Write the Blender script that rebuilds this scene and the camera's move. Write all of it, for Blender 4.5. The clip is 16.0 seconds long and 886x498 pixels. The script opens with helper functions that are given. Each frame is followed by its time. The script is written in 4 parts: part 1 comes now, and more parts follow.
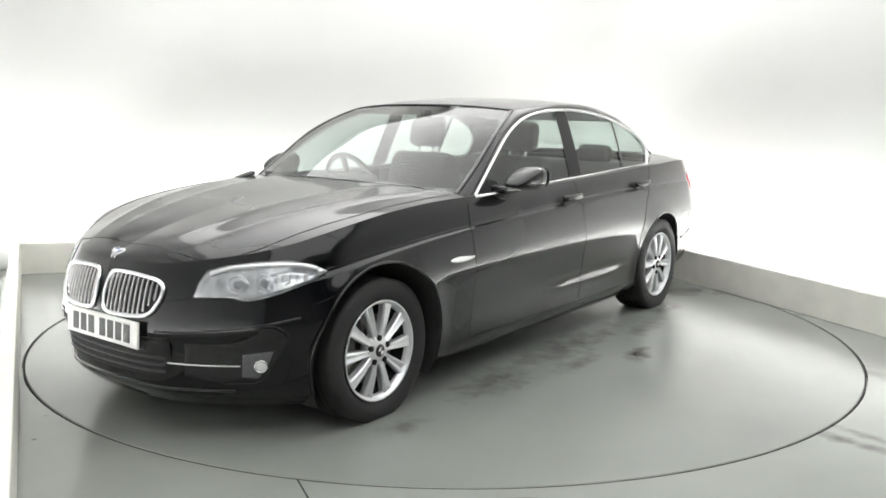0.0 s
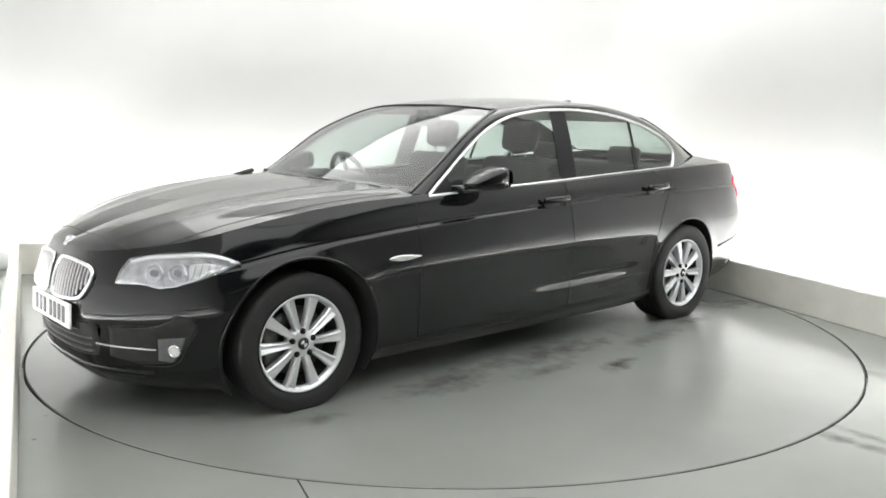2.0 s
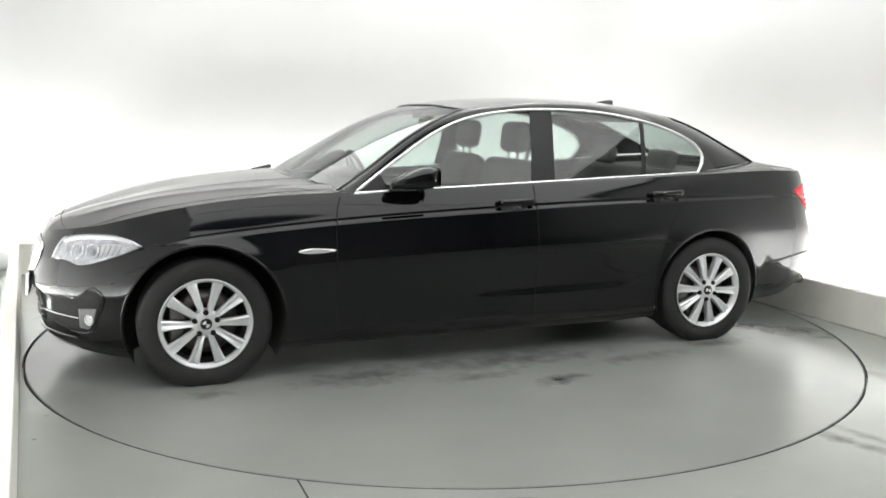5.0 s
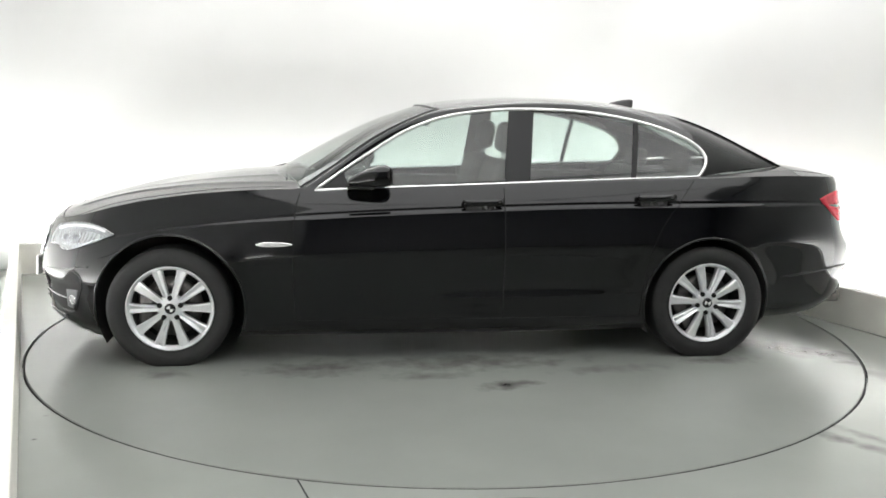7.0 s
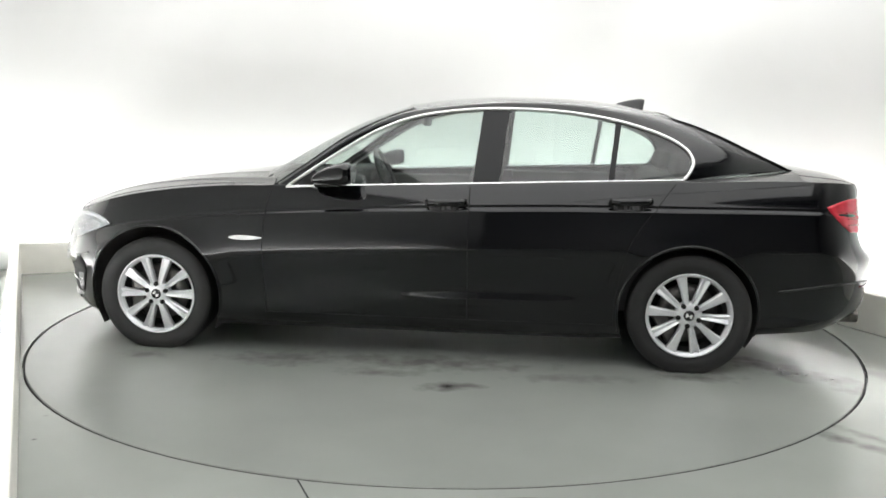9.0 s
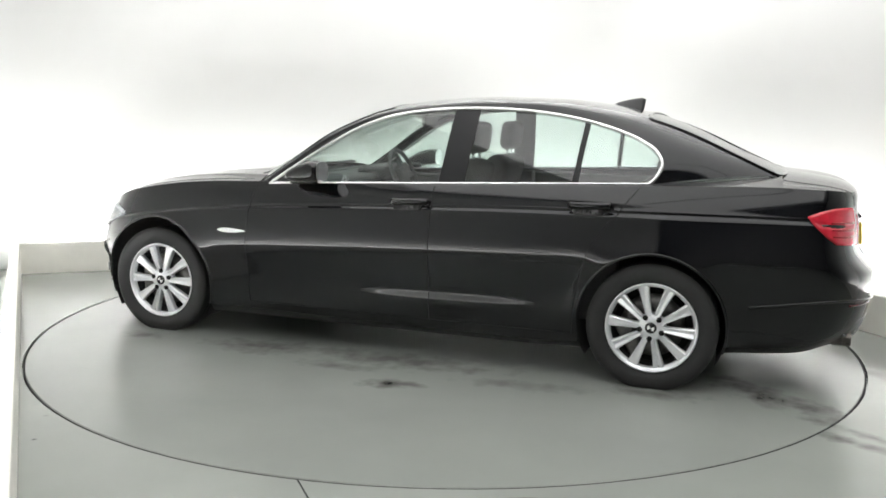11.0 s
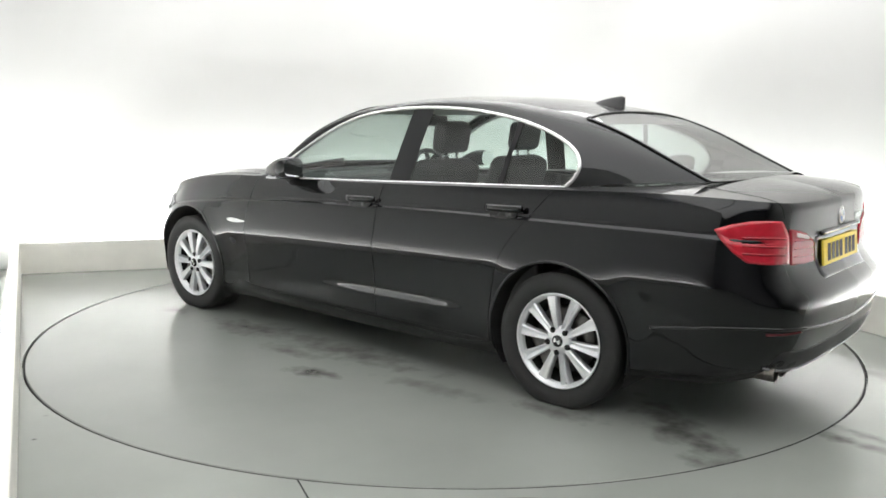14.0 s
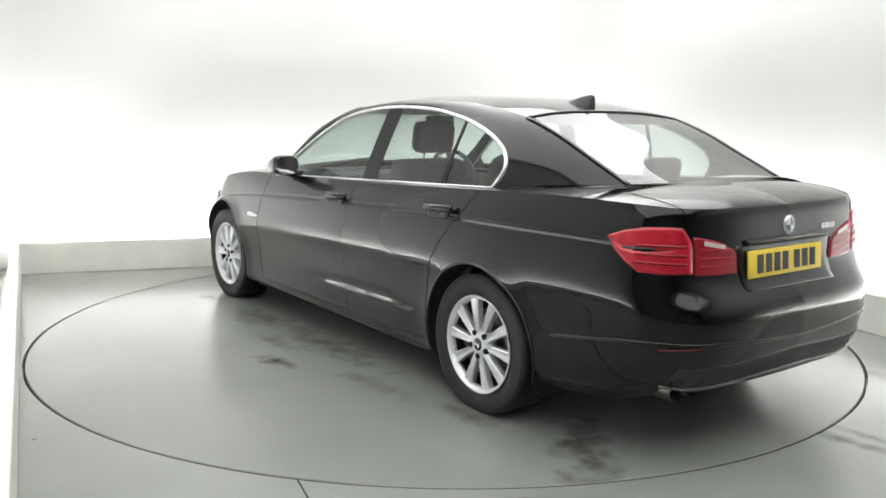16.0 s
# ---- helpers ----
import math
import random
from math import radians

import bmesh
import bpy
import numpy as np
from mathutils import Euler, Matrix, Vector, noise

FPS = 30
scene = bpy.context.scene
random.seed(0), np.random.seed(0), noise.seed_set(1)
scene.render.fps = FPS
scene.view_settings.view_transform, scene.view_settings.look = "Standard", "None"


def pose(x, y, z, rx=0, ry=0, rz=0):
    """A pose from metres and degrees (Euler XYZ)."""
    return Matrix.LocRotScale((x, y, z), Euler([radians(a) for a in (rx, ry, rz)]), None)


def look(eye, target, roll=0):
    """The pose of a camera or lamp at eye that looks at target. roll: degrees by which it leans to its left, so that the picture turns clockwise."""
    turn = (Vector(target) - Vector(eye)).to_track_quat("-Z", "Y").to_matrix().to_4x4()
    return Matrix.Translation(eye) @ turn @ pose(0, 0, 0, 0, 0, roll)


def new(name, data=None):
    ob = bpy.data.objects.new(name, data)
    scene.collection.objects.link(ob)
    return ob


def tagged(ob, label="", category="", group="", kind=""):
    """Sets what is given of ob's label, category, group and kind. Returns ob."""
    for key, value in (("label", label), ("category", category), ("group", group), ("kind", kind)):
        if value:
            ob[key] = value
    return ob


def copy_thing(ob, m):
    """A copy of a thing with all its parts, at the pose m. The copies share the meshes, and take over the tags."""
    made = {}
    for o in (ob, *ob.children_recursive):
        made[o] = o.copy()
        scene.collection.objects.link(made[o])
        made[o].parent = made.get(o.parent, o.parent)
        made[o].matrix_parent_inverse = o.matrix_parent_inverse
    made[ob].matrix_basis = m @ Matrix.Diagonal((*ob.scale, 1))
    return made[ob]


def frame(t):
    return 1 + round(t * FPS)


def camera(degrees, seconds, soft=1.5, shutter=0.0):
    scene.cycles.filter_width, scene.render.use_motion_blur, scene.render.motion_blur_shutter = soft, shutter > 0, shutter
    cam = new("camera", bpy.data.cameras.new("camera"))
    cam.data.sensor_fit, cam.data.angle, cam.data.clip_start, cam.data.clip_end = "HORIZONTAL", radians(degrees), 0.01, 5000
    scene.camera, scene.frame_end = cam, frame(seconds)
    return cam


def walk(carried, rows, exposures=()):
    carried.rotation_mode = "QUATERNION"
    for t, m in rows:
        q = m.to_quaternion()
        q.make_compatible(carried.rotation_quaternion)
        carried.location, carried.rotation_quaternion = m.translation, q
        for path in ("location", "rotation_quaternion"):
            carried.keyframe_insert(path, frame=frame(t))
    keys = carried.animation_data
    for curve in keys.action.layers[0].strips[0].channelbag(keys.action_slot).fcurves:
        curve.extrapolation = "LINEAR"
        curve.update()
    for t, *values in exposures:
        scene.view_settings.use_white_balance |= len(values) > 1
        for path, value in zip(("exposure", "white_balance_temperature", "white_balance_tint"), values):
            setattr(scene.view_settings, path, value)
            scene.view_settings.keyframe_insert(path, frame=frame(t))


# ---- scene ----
cam = camera(54.6, 16.0, soft=1.7)
EYE = Vector((0.0, -5.467, 1.370))
PITCH, YAW, ROLL = radians(9.072), radians(-0.207), 0.877
AIM = Vector((math.sin(YAW) * math.cos(PITCH), math.cos(YAW) * math.cos(PITCH), -math.sin(PITCH)))
walk(cam, [(0.0, look(EYE, EYE + AIM, ROLL)), (16.0, look(EYE, EYE + AIM, ROLL))])

# ---- world, lights, exposure ----
world = bpy.data.worlds.new("world")
scene.world = world
world.use_nodes = True
world.node_tree.nodes["Background"].inputs[0].default_value = (0.9, 0.95, 1.0, 1)
world.node_tree.nodes["Background"].inputs[1].default_value = 0.05
scene.view_settings.exposure = -0.35


# booth lines: foot of each plinth as (point, direction)
BACK = (Vector((-3.465, 1.440)), Vector((0.945, 0.327)))
RIGHT = (Vector((2.170, 1.262)), Vector((0.399, -0.917)))
LEFT = (Vector((-3.438, 1.348)), Vector((0.4385, -0.8988)))


def meet(a, b):
    (p, d), (q, e) = a, b
    k = ((q - p).x * e.y - (q - p).y * e.x) / (d.x * e.y - d.y * e.x)
    return p + d * k


CORNER_L, CORNER_R = meet(BACK, LEFT), meet(BACK, RIGHT)
# left plinth runs on out of view, for the reflection in the car
OPEN_L, OPEN_R = CORNER_L + LEFT[1] * 6.8, CORNER_R + RIGHT[1] * 6.2
PLINTH_H, PLINTH_D, WALL_GAP, WALL_H = 0.255, 0.07, 0.42, 3.3


# ---- materials ----
def material(name, base, rough=0.5, metal=0.0, coat=0.0, spread=0.0, scale=8.0, bump=0.0, bump_scale=60.0, detail=6.0, ior=1.5, emit=None, spec=0.5):
    m = bpy.data.materials.new(name)
    m.use_nodes = True
    nt = m.node_tree
    b = nt.nodes["Principled BSDF"]
    b.inputs["Base Color"].default_value = (*base, 1)
    b.inputs["Roughness"].default_value = rough
    b.inputs["Metallic"].default_value = metal
    b.inputs["Coat Weight"].default_value = coat
    b.inputs["Coat Roughness"].default_value = 0.02
    b.inputs["IOR"].default_value = ior
    b.inputs["Specular IOR Level"].default_value = spec
    if emit:
        b.inputs["Emission Color"].default_value = (*emit[0], 1)
        b.inputs["Emission Strength"].default_value = emit[1]
    tc = nt.nodes.new("ShaderNodeTexCoord")
    if spread:
        n = nt.nodes.new("ShaderNodeTexNoise")
        n.inputs["Scale"].default_value, n.inputs["Detail"].default_value = scale, detail
        nt.links.new(tc.outputs["Object"], n.inputs["Vector"])
        r = nt.nodes.new("ShaderNodeValToRGB")
        r.color_ramp.elements[0].position, r.color_ramp.elements[1].position = 0.3, 0.7
        r.color_ramp.elements[0].color = (*[max(c * (1 - spread), 0) for c in base], 1)
        r.color_ramp.elements[1].color = (*[min(c * (1 + spread), 1) for c in base], 1)
        nt.links.new(n.outputs["Fac"], r.inputs["Fac"])
        nt.links.new(r.outputs["Color"], b.inputs["Base Color"])
        mr = nt.nodes.new("ShaderNodeMapRange")
        mr.inputs["To Min"].default_value, mr.inputs["To Max"].default_value = max(rough - 0.06, 0), min(rough + 0.06, 1)
        nt.links.new(n.outputs["Fac"], mr.inputs["Value"])
        nt.links.new(mr.outputs["Result"], b.inputs["Roughness"])
    if bump:
        n2 = nt.nodes.new("ShaderNodeTexNoise")
        n2.inputs["Scale"].default_value, n2.inputs["Detail"].default_value = bump_scale, 4
        nt.links.new(tc.outputs["Object"], n2.inputs["Vector"])
        bn = nt.nodes.new("ShaderNodeBump")
        bn.inputs["Strength"].default_value, bn.inputs["Distance"].default_value = bump, 0.003
        nt.links.new(n2.outputs["Fac"], bn.inputs["Height"])
        nt.links.new(bn.outputs["Normal"], b.inputs["Normal"])
    return m


def glass(name, tint, gloss_rough=0.01, ior=1.5):
    m = bpy.data.materials.new(name)
    m.use_nodes = True
    nt = m.node_tree
    nt.nodes.remove(nt.nodes["Principled BSDF"])
    t, g = nt.nodes.new("ShaderNodeBsdfTransparent"), nt.nodes.new("ShaderNodeBsdfGlossy")
    t.inputs["Color"].default_value = (*tint, 1)
    g.inputs["Roughness"].default_value = gloss_rough
    f, mix = nt.nodes.new("ShaderNodeLayerWeight"), nt.nodes.new("ShaderNodeMixShader")
    f.inputs["Blend"].default_value = 0.5
    p, k = nt.nodes.new("ShaderNodeMath"), nt.nodes.new("ShaderNodeMath")
    p.operation, k.operation = "POWER", "MULTIPLY_ADD"
    p.inputs[1].default_value, k.inputs[1].default_value, k.inputs[2].default_value = 3.6, 0.90, 0.085
    nt.links.new(f.outputs["Facing"], p.inputs[0])
    nt.links.new(p.outputs[0], k.inputs[0])
    nt.links.new(k.outputs[0], mix.inputs["Fac"])
    nt.links.new(t.outputs[0], mix.inputs[1])
    nt.links.new(g.outputs[0], mix.inputs[2])
    nt.links.new(mix.outputs[0], nt.nodes["Material Output"].inputs["Surface"])
    return m


PAINT = material("black_metallic_paint", (0.003, 0.0034, 0.0045), 0.07, ior=1.47)
PAINT.node_tree.nodes["Principled BSDF"].inputs["Sheen Weight"].default_value = 0.0
# metal flake under a clear lacquer
for key, value in (("Metallic", 1.0), ("Roughness", 0.4), ("Coat Weight", 1.0), ("Coat Roughness", 0.06), ("Coat IOR", 1.48)):
    PAINT.node_tree.nodes["Principled BSDF"].inputs[key].default_value = value
PAINT.node_tree.nodes["Principled BSDF"].inputs["Sheen Roughness"].default_value = 0.25
PLASTIC = material("black_plastic", (0.018, 0.018, 0.019), 0.5, spread=0.2, scale=120, bump=0.15, bump_scale=400)
GLOSS_BLACK = material("gloss_black", (0.01, 0.01, 0.011), 0.12, coat=0.5)
PILLAR = material("pillar_film", (0.009, 0.009, 0.010), 0.3, spec=0.3)
GAP = material("panel_gap", (0.004, 0.004, 0.004), 0.9)
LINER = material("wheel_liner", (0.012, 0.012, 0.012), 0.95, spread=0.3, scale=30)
RUBBER = material("tyre_rubber", (0.009, 0.009, 0.0095), 0.7, spread=0.25, scale=25, bump=0.3, bump_scale=150)
ALLOY = material("silver_alloy", (0.74, 0.75, 0.77), 0.3, 0.55, coat=0.4, spread=0.06, scale=20)
DISC_STEEL = material("brake_disc_steel", (0.15, 0.145, 0.14), 0.4, 0.9, spread=0.3, scale=40)
CHROME = material("chrome", (0.86, 0.87, 0.88), 0.08, 1.0, spread=0.03, scale=30)
SATIN = material("satin_trim", (0.88, 0.88, 0.88), 0.16, 0.7, spread=0.04, scale=40)
LAMP_GREY = material("lamp_reflector", (0.52, 0.53, 0.55), 0.22, 0.75, spread=0.3, scale=22)
LAMP_SMOKE = material("smoked_projector", (0.25, 0.26, 0.28), 0.1, 0.3)
LAMP_BRIGHT = material("lamp_bowl", (0.88, 0.89, 0.90), 0.2, 0.6)
LAMP_DARK = material("lamp_bezel", (0.10, 0.10, 0.11), 0.3, 0.3)
RED_LENS = material("red_lens", (0.42, 0.014, 0.028), 0.14, 0.0, coat=0.2, spread=0.15, scale=30)
RED_DARK = material("dark_red_lens", (0.30, 0.012, 0.022), 0.18)
RED_DIM = material("dim_red_reflector", (0.07, 0.006, 0.009), 0.2)
PALE_LENS = material("pale_lens", (0.75, 0.62, 0.62), 0.15, 0.0, coat=0.8)
WHITE_PLATE = material("white_plate", (0.82, 0.82, 0.80), 0.45, spread=0.04, scale=40)
YELLOW_PLATE = material("yellow_plate", (0.93, 0.70, 0.08), 0.45, spread=0.05, scale=40)
INK = material("plate_ink", (0.02, 0.02, 0.02), 0.6)
SEAT = material("dark_seat_cloth", (0.035, 0.034, 0.034), 0.85, spread=0.2, scale=12)
CABIN = material("cabin_plastic", (0.028, 0.028, 0.03), 0.7, spread=0.2, scale=80)
HEADLINER = material("headliner_cloth", (0.42, 0.42, 0.40), 0.95, spread=0.06, scale=80)
BLUE = material("badge_blue", (0.03, 0.09, 0.22), 0.3, coat=0.6)
WHITE_ENAMEL = material("badge_white", (0.8, 0.8, 0.8), 0.3, coat=0.6)
HIGHLIGHT_GREY = material("highlight_grey", (0.22, 0.22, 0.23), 0.2, 0.6)
EXHAUST = material("exhaust_steel", (0.14, 0.13, 0.12), 0.3, 1.0, spread=0.3, scale=40)
SIDE_GLASS = glass("tinted_side_glass", (0.70, 0.78, 0.75))
SCREEN_GLASS = glass("windscreen_glass", (0.76, 0.83, 0.80))
CLEAR = glass("clear_lens", (0.93, 0.94, 0.95))
WALL = material("white_wall_paint", (0.625, 0.625, 0.614), 0.9, spread=0.015, scale=1.2, bump=0.05, bump_scale=30)
PLINTH_PAINT = material("cream_plinth_paint", (0.72, 0.71, 0.66), 0.6, spread=0.06, scale=5, bump=0.1, bump_scale=60)
CEILING = material("white_ceiling_paint", (0.8, 0.8, 0.8), 0.9, spread=0.02, scale=2)
PANEL = material("light_panel", (0.9, 0.9, 0.9), 0.6, emit=((1.0, 1.0, 0.985), 2.15))
STRIP = material("cove_light", (0.9, 0.9, 0.9), 0.6, emit=((0.995, 1.0, 1.0), 70.0))


def floor_material(name, base, marks, scuff=0.5):
    """Painted concrete: cloudy grey-green paint, worn patches, and dark marks given as (x, y, long, wide, turn, depth)."""
    m = material(name, base, 0.22, spread=0.06, scale=1.3, bump=0.06, bump_scale=40)
    nt = m.node_tree
    b = nt.nodes["Principled BSDF"]
    colour = b.inputs["Base Color"].links[0].from_socket
    tc = nt.nodes.new("ShaderNodeTexCoord")
    mark_noise = nt.nodes.new("ShaderNodeTexNoise")
    mark_noise.inputs["Scale"].default_value, mark_noise.inputs["Detail"].default_value = 9, 8
    nt.links.new(tc.outputs["Object"], mark_noise.inputs["Vector"])

    def maths(op, a, c=None):
        n = nt.nodes.new("ShaderNodeMath")
        n.operation = op
        for k, v in enumerate((a, c)):
            if v is None:
                continue
            if isinstance(v, (int, float)):
                n.inputs[k].default_value = v
            else:
                nt.links.new(v, n.inputs[k])
        return n.outputs[0]

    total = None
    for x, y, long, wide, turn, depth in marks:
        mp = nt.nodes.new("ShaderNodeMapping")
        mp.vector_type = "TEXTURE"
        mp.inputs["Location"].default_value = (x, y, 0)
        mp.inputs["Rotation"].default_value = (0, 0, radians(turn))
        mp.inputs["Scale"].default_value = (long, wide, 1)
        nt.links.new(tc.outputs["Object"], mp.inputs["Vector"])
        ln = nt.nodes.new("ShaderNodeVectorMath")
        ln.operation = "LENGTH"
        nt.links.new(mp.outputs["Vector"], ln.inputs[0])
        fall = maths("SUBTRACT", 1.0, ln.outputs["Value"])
        rag = maths("ADD", fall, maths("MULTIPLY", maths("SUBTRACT", mark_noise.outputs["Fac"], 0.5), 2.2))
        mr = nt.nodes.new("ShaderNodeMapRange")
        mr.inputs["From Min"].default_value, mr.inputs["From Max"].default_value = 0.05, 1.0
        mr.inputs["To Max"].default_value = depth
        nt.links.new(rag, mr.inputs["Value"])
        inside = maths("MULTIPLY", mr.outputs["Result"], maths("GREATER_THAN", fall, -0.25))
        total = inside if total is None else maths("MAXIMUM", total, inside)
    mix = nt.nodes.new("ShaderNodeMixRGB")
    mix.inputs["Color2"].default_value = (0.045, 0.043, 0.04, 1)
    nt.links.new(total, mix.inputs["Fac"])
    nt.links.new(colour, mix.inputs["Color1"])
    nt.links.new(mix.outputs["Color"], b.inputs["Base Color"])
    return m


FLOOR_PAINT = floor_material("painted_floor", (0.245, 0.260, 0.240), [(0.28, -2.62, 0.30, 0.07, 0, 0.35), (1.62, -1.80, 0.14, 0.05, 10, 0.65), (1.74, -1.95, 0.26, 0.06, -50, 0.7), (1.88, -1.92, 0.28, 0.05, -50, 0.65), (2.3, -0.9, 0.5, 0.12, -65, 0.3), (2.35, 0.6, 0.45, 0.10, -65, 0.35), (0.30, -2.56, 0.10, 0.02, 5, 0.7), (-1.70, -2.08, 0.015, 0.012, 0, 0.8), (-1.78, -1.8, 0.02, 0.012, 20, 0.5)])
# one stain, then ragged dark patches along and beneath the car
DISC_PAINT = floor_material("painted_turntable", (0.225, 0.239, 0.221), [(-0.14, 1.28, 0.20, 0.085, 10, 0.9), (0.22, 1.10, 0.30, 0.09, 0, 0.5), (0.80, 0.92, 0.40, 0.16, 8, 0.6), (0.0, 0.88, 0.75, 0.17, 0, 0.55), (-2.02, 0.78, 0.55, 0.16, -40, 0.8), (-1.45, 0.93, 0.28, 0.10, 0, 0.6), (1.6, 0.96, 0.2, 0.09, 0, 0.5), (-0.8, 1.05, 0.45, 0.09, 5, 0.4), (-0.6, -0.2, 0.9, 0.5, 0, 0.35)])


# ---- mesh helpers ----
def mesh_object(name, verts, faces, mat, parent=None, label="", smooth=True, normals=None):
    me = bpy.data.meshes.new(name)
    me.from_pydata([tuple(map(float, v)) for v in verts], [], [tuple(map(int, f)) for f in faces])
    me.materials.append(mat)
    me.polygons.foreach_set("use_smooth", [smooth] * len(me.polygons))
    if normals is not None:
        me.normals_split_custom_set_from_vertices([tuple(map(float, n)) for n in normals])
    me.update()
    ob = new(name, me)
    if parent:
        ob.parent = parent
    if label:
        tagged(ob, label)
    return ob


def part(name, bm, mat, parent, label="", smooth=True):
    me = bpy.data.meshes.new(name)
    bmesh.ops.recalc_face_normals(bm, faces=bm.faces)
    bm.to_mesh(me)
    bm.free()
    me.materials.append(mat)
    me.polygons.foreach_set("use_smooth", [smooth] * len(me.polygons))
    ob = new(name, me)
    if parent:
        ob.parent = parent
    if label:
        tagged(ob, label)
    return ob


def box(bm, x0, x1, y0, y1, z0, z1, bevel=0.0, m=None):
    r = bmesh.ops.create_cube(bm, size=1)
    bmesh.ops.transform(bm, matrix=Matrix.Translation(((x0 + x1) / 2, (y0 + y1) / 2, (z0 + z1) / 2)) @ Matrix.Diagonal((abs(x1 - x0), abs(y1 - y0), abs(z1 - z0), 1)), verts=r["verts"])
    if bevel:
        es = list({e for v in r["verts"] for e in v.link_edges})
        out = bmesh.ops.bevel(bm, geom=es, offset=bevel, segments=3, affect="EDGES", profile=0.5)
        vs = list({v for f in out["faces"] for v in f.verts})
    else:
        vs = r["verts"]
    if m is not None:
        bmesh.ops.transform(bm, matrix=m, verts=vs)
    return bm


def pchip(pairs):
    """A smooth function through (x, y) pairs, without overshoot."""
    pairs = sorted(pairs)
    xs, ys = np.array([p[0] for p in pairs], float), np.array([p[1] for p in pairs], float)
    h, d = np.diff(xs), np.diff(ys) / np.diff(xs)
    s = np.zeros(len(xs))
    s[0], s[-1] = d[0], d[-1]
    for i in range(1, len(xs) - 1):
        if d[i - 1] * d[i] > 0:
            w1, w2 = 2 * h[i] + h[i - 1], h[i] + 2 * h[i - 1]
            s[i] = (w1 + w2) / (w1 / d[i - 1] + w2 / d[i])

    def f(x):
        x = np.clip(x, xs[0], xs[-1])
        i = np.clip(np.searchsorted(xs, x) - 1, 0, len(xs) - 2)
        t = (x - xs[i]) / h[i]
        return (2 * t**3 - 3 * t**2 + 1) * ys[i] + (t**3 - 2 * t**2 + t) * h[i] * s[i] + (3 * t**2 - 2 * t**3) * ys[i + 1] + (t**3 - t**2) * h[i] * s[i + 1]

    return f


def spline(points, n, closed=False):
    """n points at even steps along a smooth curve through the points."""
    p = np.array(points, float)
    q = np.vstack([p[-1], p, p[0], p[1]]) if closed else np.vstack([2 * p[0] - p[1], p, 2 * p[-1] - p[-2]])
    out = []
    for i in range(1, len(q) - 2):
        for t in np.linspace(0, 1, 16, endpoint=False):
            a, b, c, d = q[i - 1], q[i], q[i + 1], q[i + 2]
            out.append(0.5 * (2 * b + (c - a) * t + (2 * a - 5 * b + 4 * c - d) * t * t + (3 * b - a - 3 * c + d) * t**3))
    out.append(q[-2])
    return even(np.array(out), n, closed)


def even(poly, n, closed=False):
    s = np.concatenate([[0], np.cumsum(np.linalg.norm(np.diff(poly, axis=0), axis=1))])
    k = np.linspace(0, s[-1], n + 1)[:-1] if closed else np.linspace(0, s[-1], n)
    return np.stack([np.interp(k, s, poly[:, c]) for c in range(poly.shape[1])], 1)


def grid_faces(rows, cols, flip=False, wrap=False):
    fs = []
    for r in range(rows - 1):
        for c in range(cols if wrap else cols - 1):
            d = (c + 1) % cols
            f = (r * cols + c, r * cols + d, (r + 1) * cols + d, (r + 1) * cols + c)
            fs.append(f[::-1] if flip else f)
    return fs


def sweep(name, path, profile, mat, parent, label="", closed=False, up=(0, 0, 1)):
    """A profile of (sideways, up) points carried along a path."""
    path = [Vector(p) for p in path]
    n, k = len(path), len(profile)
    vs = []
    for i, p in enumerate(path):
        a = path[(i - 1) % n] if closed or i else path[0]
        b = path[(i + 1) % n] if closed or i < n - 1 else path[-1]
        t = (b - a).normalized()
        u = Vector(up)
        s = t.cross(u).normalized()
        w = s.cross(t).normalized()
        vs += [p + s * x + w * y for x, y in profile]
    fs = grid_faces(n, k, wrap=True)
    if closed:
        fs += [((n - 1) * k + c, (n - 1) * k + (c + 1) % k, (c + 1) % k, c) for c in range(k)]
    else:
        fs += [tuple(range(k)), tuple(range((n - 1) * k, n * k))]
    bm = bmesh.new()
    bvs = [bm.verts.new(v) for v in vs]
    for f in fs:
        bm.faces.new([bvs[i] for i in f])
    return part(name, bm, mat, parent, label)


def ring_profile(a, b, n=8):
    return [(a * math.cos(2 * math.pi * i / n), b * math.sin(2 * math.pi * i / n)) for i in range(n)]


def revolve(name, profile, mat, parent, label="", n=64, closed=False):
    """A (radius, y) profile turned round the y axis."""
    k = len(profile)
    vs = [(r * math.cos(2 * math.pi * i / n), y, r * math.sin(2 * math.pi * i / n)) for i in range(n) for r, y in profile]
    fs = []
    for i in range(n):
        j = (i + 1) % n
        for c in range(k if closed else k - 1):
            d = (c + 1) % k
            fs.append((i * k + c, i * k + d, j * k + d, j * k + c))
    bm = bmesh.new()
    bvs = [bm.verts.new(v) for v in vs]
    for f in fs:
        bm.faces.new([bvs[q] for q in f])
    bmesh.ops.remove_doubles(bm, verts=bm.verts, dist=1e-6)
    return part(name, bm, mat, parent, label)


